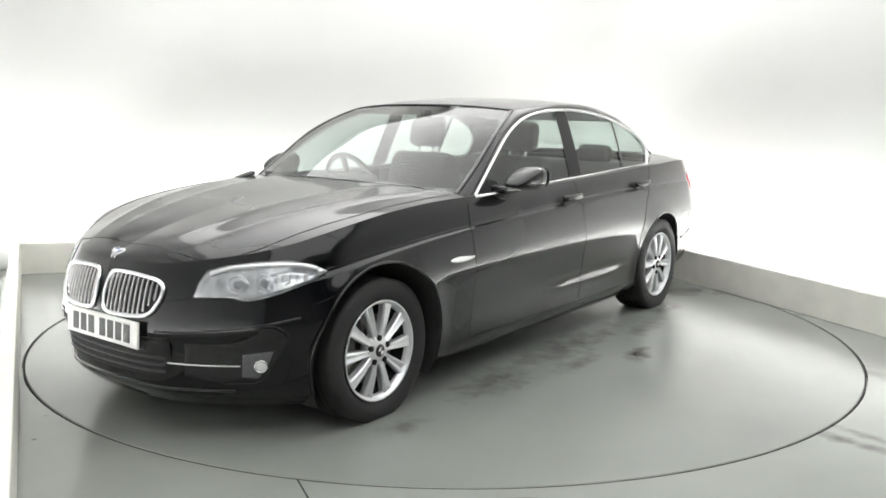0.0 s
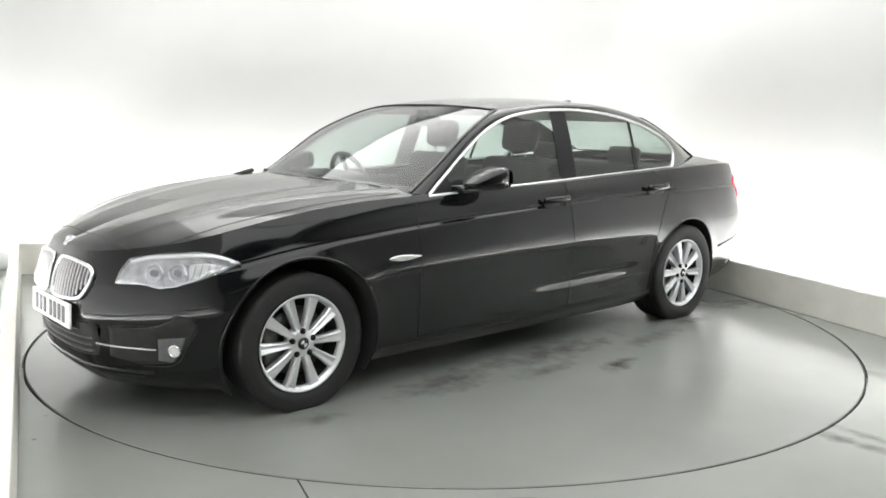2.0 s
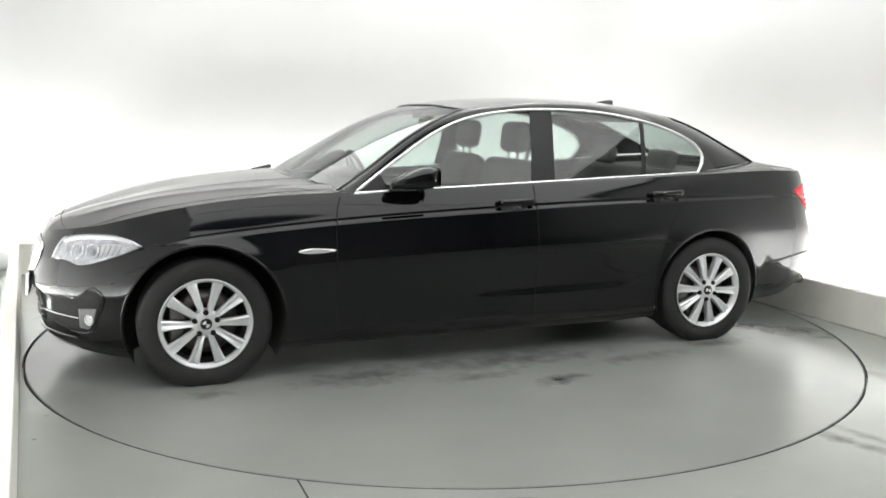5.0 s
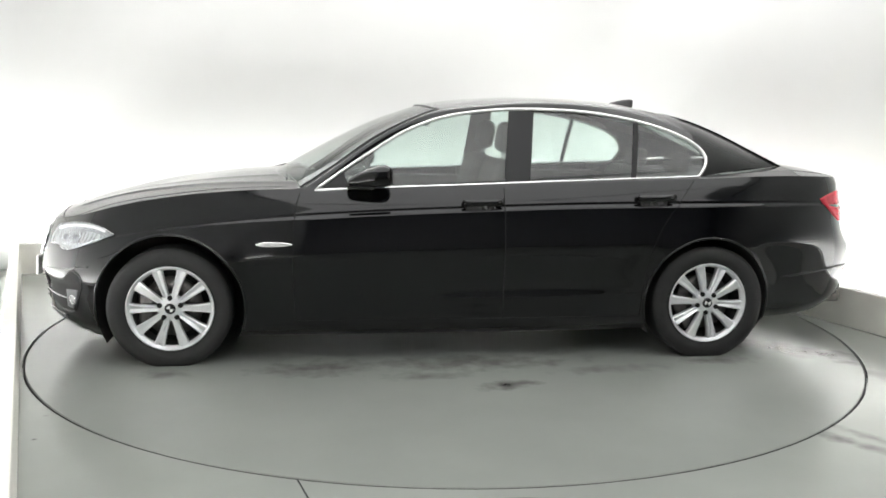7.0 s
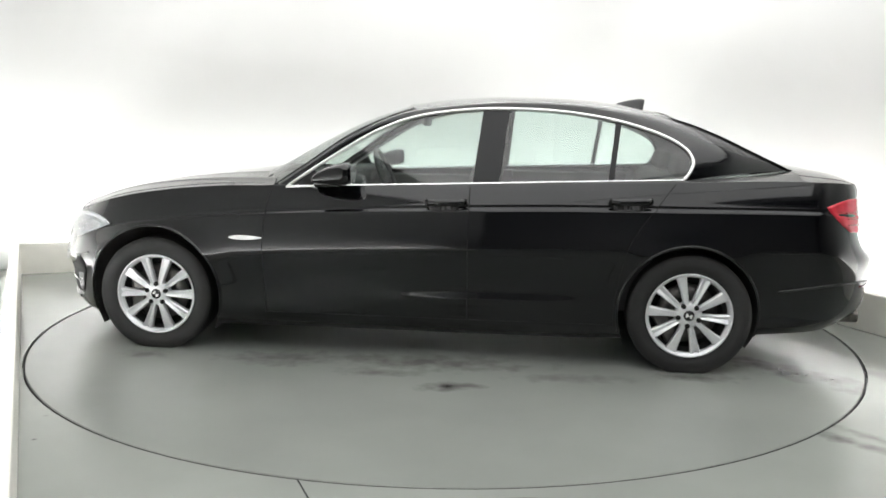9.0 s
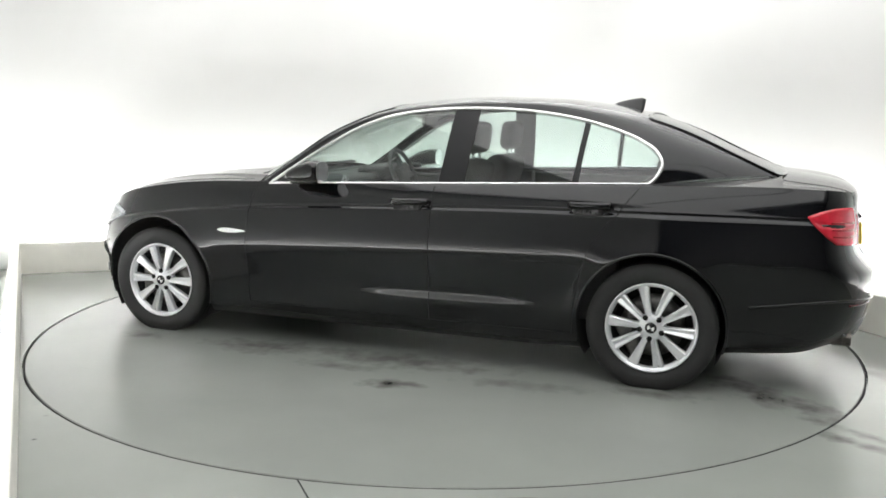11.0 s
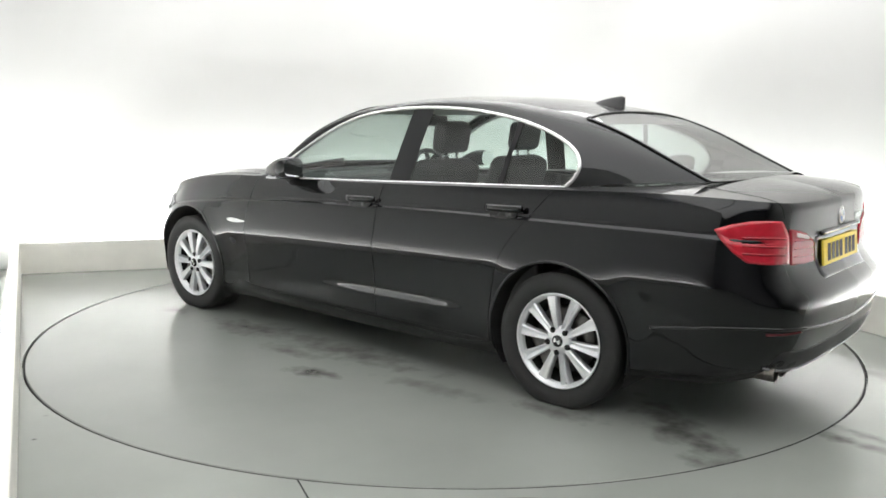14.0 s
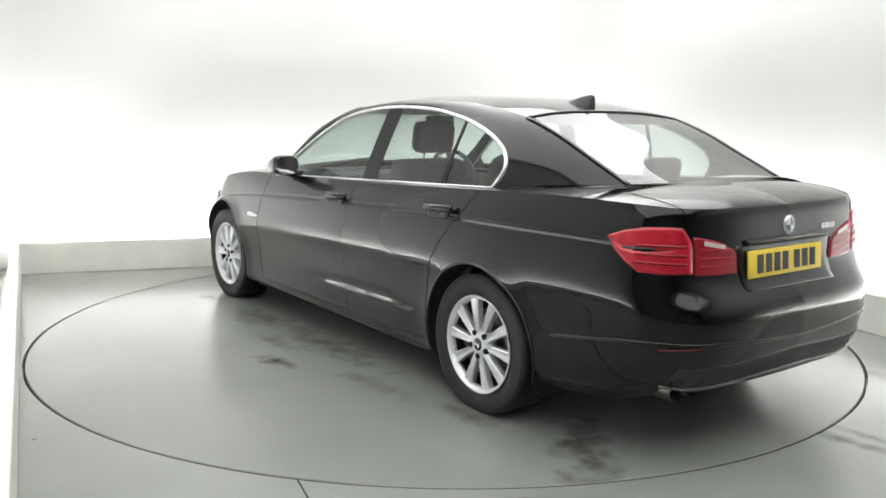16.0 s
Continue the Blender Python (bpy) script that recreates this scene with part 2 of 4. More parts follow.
# ---- booth ----
def slab(name, a, b, thick, z0, z1, mat, label, category):
    """An upright slab from a to b in plan, its thickness to the outside."""
    d = (b - a).normalized()
    out = Vector((-d.y, d.x))
    if (a + out).length < (a - out).length:
        out = -out
    c = (a + b) / 2 + out * thick / 2
    bm = bmesh.new()
    box(bm, -(b - a).length / 2, (b - a).length / 2, -thick / 2, thick / 2, z0, z1, 0.006 if thick < 0.09 else 0)
    bmesh.ops.transform(bm, matrix=Matrix.Translation((c.x, c.y, 0)) @ Matrix.Rotation(math.atan2(d.y, d.x), 4, "Z"), verts=bm.verts)
    return tagged(part(name, bm, mat, None, smooth=False), label, category, kind="structure")


def outward(line):
    n = Vector((-line[1].y, line[1].x))
    return n if n.dot(line[0]) > 0 else -n


def build_booth():
    # floor with a round hole for the turntable
    n, R = 128, 2.490
    bm = bmesh.new()
    inner = [bm.verts.new((R * math.cos(2 * math.pi * i / n), R * math.sin(2 * math.pi * i / n), 0)) for i in range(n)]
    low = [bm.verts.new((v.co.x, v.co.y, -0.03)) for v in inner]
    outer = []
    for i in range(n):
        c, s = math.cos(2 * math.pi * i / n), math.sin(2 * math.pi * i / n)
        k = 8.0 / max(abs(c), abs(s))
        outer.append(bm.verts.new((c * k, s * k, 0)))
    for i in range(n):
        j = (i + 1) % n
        bm.faces.new((inner[i], outer[i], outer[j], inner[j]))
        bm.faces.new((low[i], inner[i], inner[j], low[j]))
    bm.faces.new(low)
    tagged(part("floor", bm, FLOOR_PAINT, None, smooth=False), "grey-green painted concrete floor with scuffs and stains", "floor", kind="structure")
    bm = bmesh.new()
    box(bm, -0.003, 0.003, -0.9, 0.0, -0.002, 0.0015)
    bmesh.ops.transform(bm, matrix=pose(-0.545, -2.425, 0, 0, 0, 23), verts=bm.verts)
    tagged(part("floor_joint", bm, GAP, None, smooth=False), "dark filled joint across the painted floor", "floor joint", kind="structure")
    slab("plinth_back", CORNER_L - BACK[1] * PLINTH_D, CORNER_R + BACK[1] * PLINTH_D, PLINTH_D, 0, PLINTH_H, PLINTH_PAINT, "low cream painted plinth before the white wall", "plinth")
    slab("plinth_right", CORNER_R, OPEN_R, PLINTH_D, 0, PLINTH_H, PLINTH_PAINT, "low cream painted plinth before the white wall", "plinth")
    slab("plinth_left", CORNER_L, OPEN_L, PLINTH_D, 0, PLINTH_H, PLINTH_PAINT, "low cream painted plinth before the white wall", "plinth")
    # one white wall with rounded corners behind the plinths
    wl = [(line[0] + outward(line) * WALL_GAP, line[1]) for line in (LEFT, BACK, RIGHT)]
    a, b = meet(wl[0], wl[1]), meet(wl[1], wl[2])
    # both wall ends lengthened unseen, to even out the car's reflections
    p0, p3 = a + LEFT[1] * 7.8, b + RIGHT[1] * 11.0
    path = [p0]
    for c, d0, d1 in ((a, -LEFT[1], BACK[1]), (b, -BACK[1], RIGHT[1])):
        r = 0.6
        s0, s1 = (c - d0 * r, c + d1 * r) if c is a else (c + d0 * r, c + d1 * r)
        for i in range(13):
            t = i / 12
            path.append(s0 * (1 - t) ** 2 + c * 2 * t * (1 - t) + s1 * t * t)
    path.append(p3)
    vs = [(p.x, p.y, z) for p in path for z in (0, WALL_H)]
    ob = mesh_object("wall_booth", vs, [(2 * i, 2 * i + 2, 2 * i + 3, 2 * i + 1) for i in range(len(path) - 1)], WALL)
    so = ob.modifiers.new("thickness", "SOLIDIFY")
    so.thickness, so.offset = 0.1, 1
    tagged(ob, "seamless white booth wall lit from below", "wall", kind="structure")
    # unseen hall behind the camera, added; its grey shapes the car's reflections
    for name, x0, x1, y0, y1 in (("wall_hall_south", -7, 7, -7.7, -7.5), ("wall_hall_north", -7, 7, 7, 7.2), ("wall_hall_west", -7.2, -7, -7.5, 7), ("wall_hall_east", 7, 7.2, -7.5, 7)):
        bm = bmesh.new()
        box(bm, x0, x1, y0, y1, 0, 4.2)
        tagged(part(name, bm, HALL_WALL, None, smooth=False), "unseen plain grey hall wall, added", "wall", kind="structure")
    bm = bmesh.new()
    box(bm, -7.2, 7.2, -7.7, 7.2, 4.2, 4.3)
    tagged(part("ceiling", bm, HALL_WALL, None, smooth=False), "unseen plain grey hall ceiling over the booth, added", "ceiling", kind="structure")
    # unseen white booth ceiling over the wall tops, added to brighten the car's reflections
    bm = bmesh.new()
    q0, q1 = a + LEFT[1] * 9.0 - BACK[1] * 0.2, b + RIGHT[1] * 9.6 + BACK[1] * 0.2
    e0, e1 = a - LEFT[1] * 0.2 - BACK[1] * 0.2, b - RIGHT[1] * 0.2 + BACK[1] * 0.2
    lo = [bm.verts.new((p.x, p.y, WALL_H + 0.01)) for p in (q0, e0, e1, q1)]
    hi = [bm.verts.new((p.x, p.y, WALL_H + 0.09)) for p in (q0, e0, e1, q1)]
    bm.faces.new(lo)
    bm.faces.new(hi)
    for i in range(4):
        j = (i + 1) % 4
        bm.faces.new((lo[i], lo[j], hi[j], hi[i]))
    tagged(part("ceiling_booth", bm, CEILING, None, smooth=False), "unseen white booth ceiling added over the turntable", "ceiling", kind="structure")
    # light panels under the ceiling
    d, e = BACK[1], Vector((-BACK[1].y, BACK[1].x))
    first = None
    for i in (-1, 0, 1):
        c = e * (-0.8) + d * (0.28 + i * 1.72)
        m = pose(c.x, c.y, 3.235, 0, 0, math.degrees(math.atan2(d.y, d.x)))
        if first is None:
            first = new("ceiling_light")
            bm = bmesh.new()
            box(bm, -0.85, 0.85, -3.40, 3.40, 0.0, 0.06, 0.01)
            part("housing", bm, WHITE_ENAMEL, first)
            bm = bmesh.new()
            box(bm, -0.8595, 0.8595, -3.38, 3.38, -0.012, -0.004)
            part("diffuser", bm, PANEL, first, "glowing white diffuser", smooth=False)
            tagged(first, "long white light panel on the booth ceiling", "ceiling light", "booth ceiling lights")
            first.matrix_world = m
        else:
            copy_thing(first, m)
    # unseen fill panels added over the booth's mouth, to brighten the front floor
    first = None
    for i in (-1, 0, 1):
        c = e * (-4.98) + d * (0.02 + i * 1.72)
        m = pose(c.x, c.y, 3.235, 0, 0, math.degrees(math.atan2(d.y, d.x)))
        if first is None:
            first = new("mouth_fill")
            bm = bmesh.new()
            box(bm, -0.85, 0.85, -0.75, 0.75, 0.0, 0.06, 0.01)
            part("housing", bm, WHITE_ENAMEL, first)
            bm = bmesh.new()
            box(bm, -0.8595, 0.8595, -0.73, 0.73, -0.012, -0.004)
            part("diffuser", bm, PANEL, first, "glowing white diffuser", smooth=False)
            tagged(first, "added fill panel, unseen, over the booth's mouth", "ceiling light", "booth mouth lights")
            first.matrix_world = m
        else:
            copy_thing(first, m)
    # cove lights on the floor between plinth and wall
    for line, p, q in ((BACK, CORNER_L, CORNER_R), (RIGHT, CORNER_R, OPEN_R), (LEFT, CORNER_L, OPEN_L)):
        n = outward(line)
        dd = (q - p).normalized()
        c = (p + q) / 2 + n * 0.22
        half = (q - p).length / 2 - 0.05
        root = new("cove_light")
        root.matrix_world = pose(c.x, c.y, 0, 0, 0, math.degrees(math.atan2(dd.y, dd.x)))
        bm = bmesh.new()
        box(bm, -half, half, -0.045, 0.045, 0, 0.08, 0.006)
        part("trough", bm, WHITE_ENAMEL, root)
        bm = bmesh.new()
        box(bm, -half + 0.02, half - 0.02, -0.035, 0.035, 0.084, 0.10, 0.004)
        part("tube", bm, STRIP, root, "glowing white tube")
        tagged(root, "white strip light on the floor behind the plinth", "strip light", "cove lights")


def build_turntable():
    n, R = 160, 2.476
    bm = bmesh.new()
    rings = []
    for r, z in ((R, -0.029), (R, -0.004), (R - 0.004, 0.0)):
        rings.append([bm.verts.new((r * math.cos(2 * math.pi * i / n), r * math.sin(2 * math.pi * i / n), z)) for i in range(n)])
    for a, b in zip(rings, rings[1:]):
        for i in range(n):
            j = (i + 1) % n
            bm.faces.new((a[i], a[j], b[j], b[i]))
    bm.faces.new(rings[-1])
    ob = new("turntable")
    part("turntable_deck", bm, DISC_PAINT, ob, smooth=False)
    # near-black ring added in the gap, to draw its dark line
    bm = bmesh.new()
    for r0, r1, z0, z1 in ((R + 0.0005, R + 0.006, -0.029, -0.003),):
        loops = [[bm.verts.new((r * math.cos(2 * math.pi * i / n), r * math.sin(2 * math.pi * i / n), z)) for i in range(n)] for r, z in ((r0, z0), (r0, z1), (r1, z1), (r1, z0))]
        for k in range(4):
            for i in range(n):
                j = (i + 1) % n
                bm.faces.new((loops[k][i], loops[k][j], loops[(k + 1) % 4][j], loops[(k + 1) % 4][i]))
    part("gap_ring", bm, GAP, ob, "dark ring for the shade in the gap", smooth=False)
    return tagged(ob, "round grey-green painted turntable with a stain and dark patches, flush in the floor", "turntable")


HALL_WALL = material("hall_wall", (0.35, 0.35, 0.355), 0.9, spread=0.03, scale=1.5)
FOG_GREY = material("grey_bumper_plastic", (0.07, 0.07, 0.075), 0.45, spread=0.15, scale=60)


# ---- the car: x forward, y to its left, z up, midway between the axles ----
from mathutils.bvhtree import BVHTree

AXLE, WHEEL_Z = 1.484, 0.315
ARCH_R = {1: 0.390, -1: 0.368}
PLAN = [(2.325, 0), (2.317, 0.18), (2.285, 0.34), (2.213, 0.48), (2.10, 0.63), (1.975, 0.757), (1.82, 0.842), (1.58, 0.890), (1.10, 0.913), (0.5, 0.924), (-0.2, 0.928), (-0.9, 0.926), (-1.5, 0.922), (-1.95, 0.897), (-2.24, 0.850), (-2.41, 0.755), (-2.505, 0.60), (-2.547, 0.35), (-2.562, 0)]
Z_BOTTOM = pchip([(2.33, 0.150), (1.9, 0.135), (1.1, 0.150), (-0.85, 0.150), (-1.1, 0.16), (-1.8, 0.20), (-2.2, 0.225), (-2.45, 0.275), (-2.6, 0.298)])
Z_LINE = pchip([(2.33, 0.60), (1.9, 0.69), (1.5, 0.76), (0.8, 0.825), (0, 0.865), (-1.0, 0.893), (-1.9, 0.898), (-2.6, 0.88)])
Z_TOP = pchip([(2.33, 0.732), (2.1, 0.780), (1.9, 0.828), (1.6, 0.888), (1.3, 0.928), (1.0, 0.948), (0.8, 0.952), (0, 0.968), (-0.8, 0.995), (-1.45, 1.020), (-2.0, 1.035), (-2.3, 1.028), (-2.6, 1.005)])
SIDE_IN = pchip([(0, 0.115), (0.05, 0.075), (0.12, 0.042), (0.20, 0.036), (0.27, 0.031), (0.345, 0.027), (0.45, 0.021), (0.58, 0.010), (0.66, 0.0008), (0.685, 0.0006), (0.74, 0.006), (0.82, 0.017), (0.90, 0.029), (0.945, 0.036), (0.962, 0.0390), (0.98, 0.0510), (1.0, 0.0525), (1.04, 0.0545), (1.3, 0.0650), (1.65, 0.081), (2.0, 0.102)])
RIDGE = pchip([(0.0, 0.0), (0.21, 0.0), (0.27, -0.004), (0.30, -0.0028), (0.335, 0.0045), (0.36, 0.0068), (0.42, 0.0), (1.0, 0.0), (2.0, 0.0)])
NOSE_IN = pchip([(0.15, 0.11), (0.22, 0.045), (0.30, 0.038), (0.405, 0.034), (0.455, 0.0), (0.50, 0.005), (0.57, 0.020), (0.62, 0.033), (0.68, 0.055), (0.72, 0.076), (0.80, 0.12), (1.0, 0.2)])
TAIL_IN = pchip([(0.25, 0.11), (0.32, 0.05), (0.45, 0.012), (0.58, 0.0), (0.62, 0.004), (0.66, 0.042), (0.70, 0.074), (0.76, 0.095), (0.86, 0.098), (0.93, 0.104), (0.985, 0.106), (1.02, 0.122), (1.1, 0.16)])
HOOD_Z = pchip([(2.25, 0.736), (2.20, 0.764), (2.12, 0.797), (2.0, 0.836), (1.85, 0.874), (1.57, 0.934), (1.2, 0.987), (0.9, 1.014)])
DECK_Z = pchip([(-2.0, 1.090), (-2.15, 1.077), (-2.30, 1.058), (-2.43, 1.038), (-2.5, 1.025)])
ROOF_Z = pchip([(0.10, 1.412), (-0.15, 1.448), (-0.5, 1.466), (-0.9, 1.456), (-1.2, 1.421), (-1.38, 1.382)])


def glass_y(z):
    return 0.812 - 0.33 * (z - 0.95) - 0.14 * (z - 0.95) ** 2


def skirt_grid():
    cols = spline(PLAN, 330)
    t = np.gradient(cols, axis=0)
    t /= np.linalg.norm(t, axis=1)[:, None]
    nrm = np.stack([-t[:, 1], t[:, 0]], 1)
    nrm *= np.sign((nrm * (cols - [-0.1, 0])).sum(1))[:, None]
    vs = np.concatenate([np.linspace(0, 0.2, 8), np.linspace(0.22, 0.42, 16), np.linspace(0.45, 0.9, 16), [0.925, 0.945, 0.957, 0.966, 0.974, 0.982, 0.991, 1.0, 1.015, 1.04], np.linspace(1.1, 2.0, 14)])
    P = np.zeros((len(vs), len(cols), 3))
    for i, v in enumerate(vs):
        for j, (x, y) in enumerate(cols):
            zb, zl, zt = float(Z_BOTTOM(x)), float(Z_LINE(x)), float(Z_TOP(x))
            z = zb + (zl - zb) * v if v <= 1 else zl + (zt - zl) * (v - 1)
            nx, ny = nrm[j]
            side, nose, tail = ny * ny, max(nx, 0) ** 2, max(-nx, 0) ** 2
            dn = (SIDE_IN(v) + RIDGE(v) * math.exp(-(((x + 0.42) / 0.48) ** 4))) * side + NOSE_IN(z) * nose + TAIL_IN(z) * tail
            # flared wheel arches
            for ax in (AXLE, -AXLE):
                gap = math.hypot(x - ax, z - WHEEL_Z) - ARCH_R[1 if ax > 0 else -1]
                dn -= 0.013 * math.exp(-((max(gap, 0) / 0.055) ** 2)) * side * float(np.clip((0.80 - z) / 0.15, 0, 1)) * (ny > 0.75)
            P[i, j] = (x - nx * dn, max(y - ny * dn, 0.0), z)
    P[:, 0, 1] = P[:, -1, 1] = 0
    return P


def vertex_normals(V, F):
    N = np.zeros_like(V)
    F = np.array(F)
    n = np.cross(V[F[:, 2]] - V[F[:, 0]], V[F[:, 3]] - V[F[:, 1]])
    for k in range(4):
        np.add.at(N, F[:, k], n)
    return N / np.maximum(np.linalg.norm(N, axis=1), 1e-12)[:, None]


def both_sides(V, F, N):
    W, M = V.copy(), N.copy()
    W[:, 1] *= -1
    M[:, 1] *= -1
    n = len(V)
    return np.vstack([V, W]), list(F) + [tuple(i + n for i in f[::-1]) for f in F], np.vstack([N, M])


def submesh(name, V, F, N, mat, parent, label=""):
    used = sorted({i for f in F for i in f})
    at = {k: i for i, k in enumerate(used)}
    return mesh_object(name, V[used], [[at[i] for i in f] for f in F], mat, parent, label, normals=N[used])


SIDES = (1, -1)


def flip_y(points, s):
    return [(p[0], p[1] * s, p[2]) for p in points]


class Skin:
    """Finds places on the car's outer skin."""

    def __init__(self, V, F):
        self.tree = BVHTree.FromPolygons([tuple(v) for v in V], [tuple(f) for f in F])

    def near(self, p, off=0.0):
        q, n, _, _ = self.tree.find_nearest(Vector(p))
        d = Vector((q.x * 0.55, q.y, 0))
        if n.dot(d + Vector((0, 0, 0.2))) < 0:
            n = -n
        return q + n * off

    def patch(self, name, pts, mat, parent, label="", off=0.004, edge=-0.004, rings=8, n=56, smooth=False, level=False):
        pts = np.array(pts, float)
        loop = spline(pts, n, True) if smooth else even(np.vstack([pts, pts[:1]]), n, True)
        c = loop.mean(0)
        vs, fs = [], []
        for r in range(rings + 1):
            k = 1.0 if r < 2 else 1 - (r - 1) / (rings - 1) * 0.999
            o = edge if r == 0 else off
            for p in loop:
                a = c + (p - c) * (k if r != 1 else 0.985)
                q = self.near(a, o)
                vs.append((q.x, q.y, a[2]) if level else q)
        fs = grid_faces(rings + 1, n, wrap=True)
        bm = bmesh.new()
        b = [bm.verts.new(v) for v in vs]
        for f in fs:
            bm.faces.new([b[i] for i in f])
        bmesh.ops.remove_doubles(bm, verts=bm.verts, dist=1e-5)
        return part(name, bm, mat, parent, label)

    def line(self, name, pts, mat, parent, label="", wide=0.004, off=0.001, n=60, closed=False, tall=None, smooth=True):
        path = spline(pts, n, closed) if smooth else even(np.vstack([pts, pts[:1]]) if closed else np.array(pts, float), n, closed)
        path = [self.near(p, off) for p in path]
        return sweep(name, path, ring_profile(wide / 2, (tall or wide) / 2, 6), mat, parent, label, closed)


def wheel():
    """A wheel round the y axis, its face towards +y at y = 0."""
    w = new("wheel")
    R = 0.327
    tyre = [(0.222, -0.20), (0.236, -0.205), (0.290, -0.222), (0.322, -0.215), (R - 0.004, -0.19), (R, -0.15), (R + 0.001, -0.11), (R, -0.06), (R - 0.004, -0.028), (0.326, -0.004), (0.304, 0.006), (0.275, 0.009), (0.250, 0.004), (0.236, -0.006), (0.224, -0.012), (0.222, -0.03)]
    revolve("tyre", tyre, RUBBER, w, "black rubber tyre with a ribbed tread", 72, closed=True)

    for y in (-0.065, -0.105, -0.145):
        revolve("tread_groove", [(R + 0.0025, y - 0.005), (R + 0.0025, y + 0.005)], GAP, w)
    rim = new("rim")
    rim.parent = w
    me = revolve("rim_barrel", [(0.205, -0.20), (0.200, -0.10), (0.206, -0.03), (0.214, -0.012), (0.226, -0.008), (0.230, -0.002), (0.2265, 0.002), (0.2195, -0.003), (0.2145, -0.014), (0.208, -0.030), (0.198, -0.10), (0.198, -0.20)], ALLOY, None, "silver alloy", 72, closed=True)
    barrel = me.data
    bpy.data.objects.remove(me)
    bpy.data.objects.remove(rim)
    rim = new("rim", barrel)
    rim.parent = w
    tagged(rim, "ten-spoke silver alloy wheel")
    for i in range(10):
        a = 2 * math.pi * i / 10
        bm = bmesh.new()
        groove = 0.002 if i % 2 else 0.010
        rows = [(0.048, 0.0150, -0.012), (0.085, 0.0160, -0.010), (0.14, 0.0200, -0.009), (0.185, 0.0245, -0.011), (0.217, 0.030, -0.014)]
        vs = []
        for r, h, y in rows:
            vs.append([bm.verts.new(p) for p in ((r, y - 0.035, -h), (r, y - 0.006, -h), (r, y, -h * 0.72), (r, y - groove, 0), (r, y, h * 0.72), (r, y - 0.006, h), (r, y - 0.035, h))])
        for p, q in zip(vs, vs[1:]):
            for c in range(7):
                d = (c + 1) % 7
                bm.faces.new((p[c], p[d], q[d], q[c]))
        bm.faces.new(vs[0])
        bm.faces.new(vs[-1])
        bmesh.ops.rotate(bm, verts=bm.verts, cent=(0, 0, 0), matrix=Matrix.Rotation(-a, 3, "Y"))
        part("spoke", bm, ALLOY, rim, smooth=False)
    revolve("hub", [(0.0, -0.006), (0.034, -0.006), (0.058, -0.012), (0.072, -0.022), (0.072, -0.06)], ALLOY, rim, n=40)
    for i in range(5):
        a = 2 * math.pi * i / 5 + math.pi / 2
        bm = bmesh.new()
        bmesh.ops.create_cone(bm, segments=14, radius1=0.0135, radius2=0.0135, depth=0.014, cap_ends=True)
        bmesh.ops.rotate(bm, verts=bm.verts, cent=(0, 0, 0), matrix=Matrix.Rotation(math.pi / 2, 3, "X"))
        bmesh.ops.translate(bm, verts=bm.verts, vec=(0.057 * math.cos(a), -0.012, 0.057 * math.sin(a)))
        part("wheel_bolt", bm, GAP, rim, "dark recessed bolt")
    revolve("centre_cap", [(0, 0.001), (0.024, 0.0), (0.029, -0.004), (0.029, -0.012)], GLOSS_BLACK, rim, "black cap with a silver ring", n=32)
    for k in range(2):
        bm = bmesh.new()
        c = bm.verts.new((0, 0.0022, 0))
        vs = [bm.verts.new((0.018 * math.cos(a), 0.0018, 0.018 * math.sin(a))) for a in np.linspace(math.pi * k, math.pi * k + math.pi / 2, 8)]
        for p, q in zip(vs, vs[1:]):
            bm.faces.new((c, p, q))
        part("cap_quarter", bm, WHITE_ENAMEL, rim)
    revolve("brake_disc", [(0.06, -0.075), (0.160, -0.075), (0.160, -0.10), (0.06, -0.10)], DISC_STEEL, w, "worn steel brake disc", 48, closed=True)
    bm = bmesh.new()
    box(bm, 0.09, 0.175, -0.125, -0.058, -0.10, 0.10, 0.02)
    part("brake_caliper", bm, DISC_STEEL, w)
    # dark sleeve and backing disc put in for the shade between the spokes
    revolve("barrel_shade", [(0.2055, -0.036), (0.1955, -0.10), (0.1955, -0.114)], LINER, rim, "dark sleeve for the shade inside the rim", 48)
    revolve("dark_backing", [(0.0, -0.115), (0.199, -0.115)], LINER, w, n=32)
    return w


def arch_fix(P):
    """Lays grid points near a wheel arch on its edge; returns which points lie inside."""
    inside = np.zeros(P.shape[:2], bool)
    for ax in (AXLE, -AXLE):
        dx, dz = P[..., 0] - ax, P[..., 2] - (WHEEL_Z + 0.006)
        r = np.hypot(dx, dz)
        inside |= (r < ARCH_R[1 if ax > 0 else -1]) & (P[..., 1] > 0.6)
    return inside


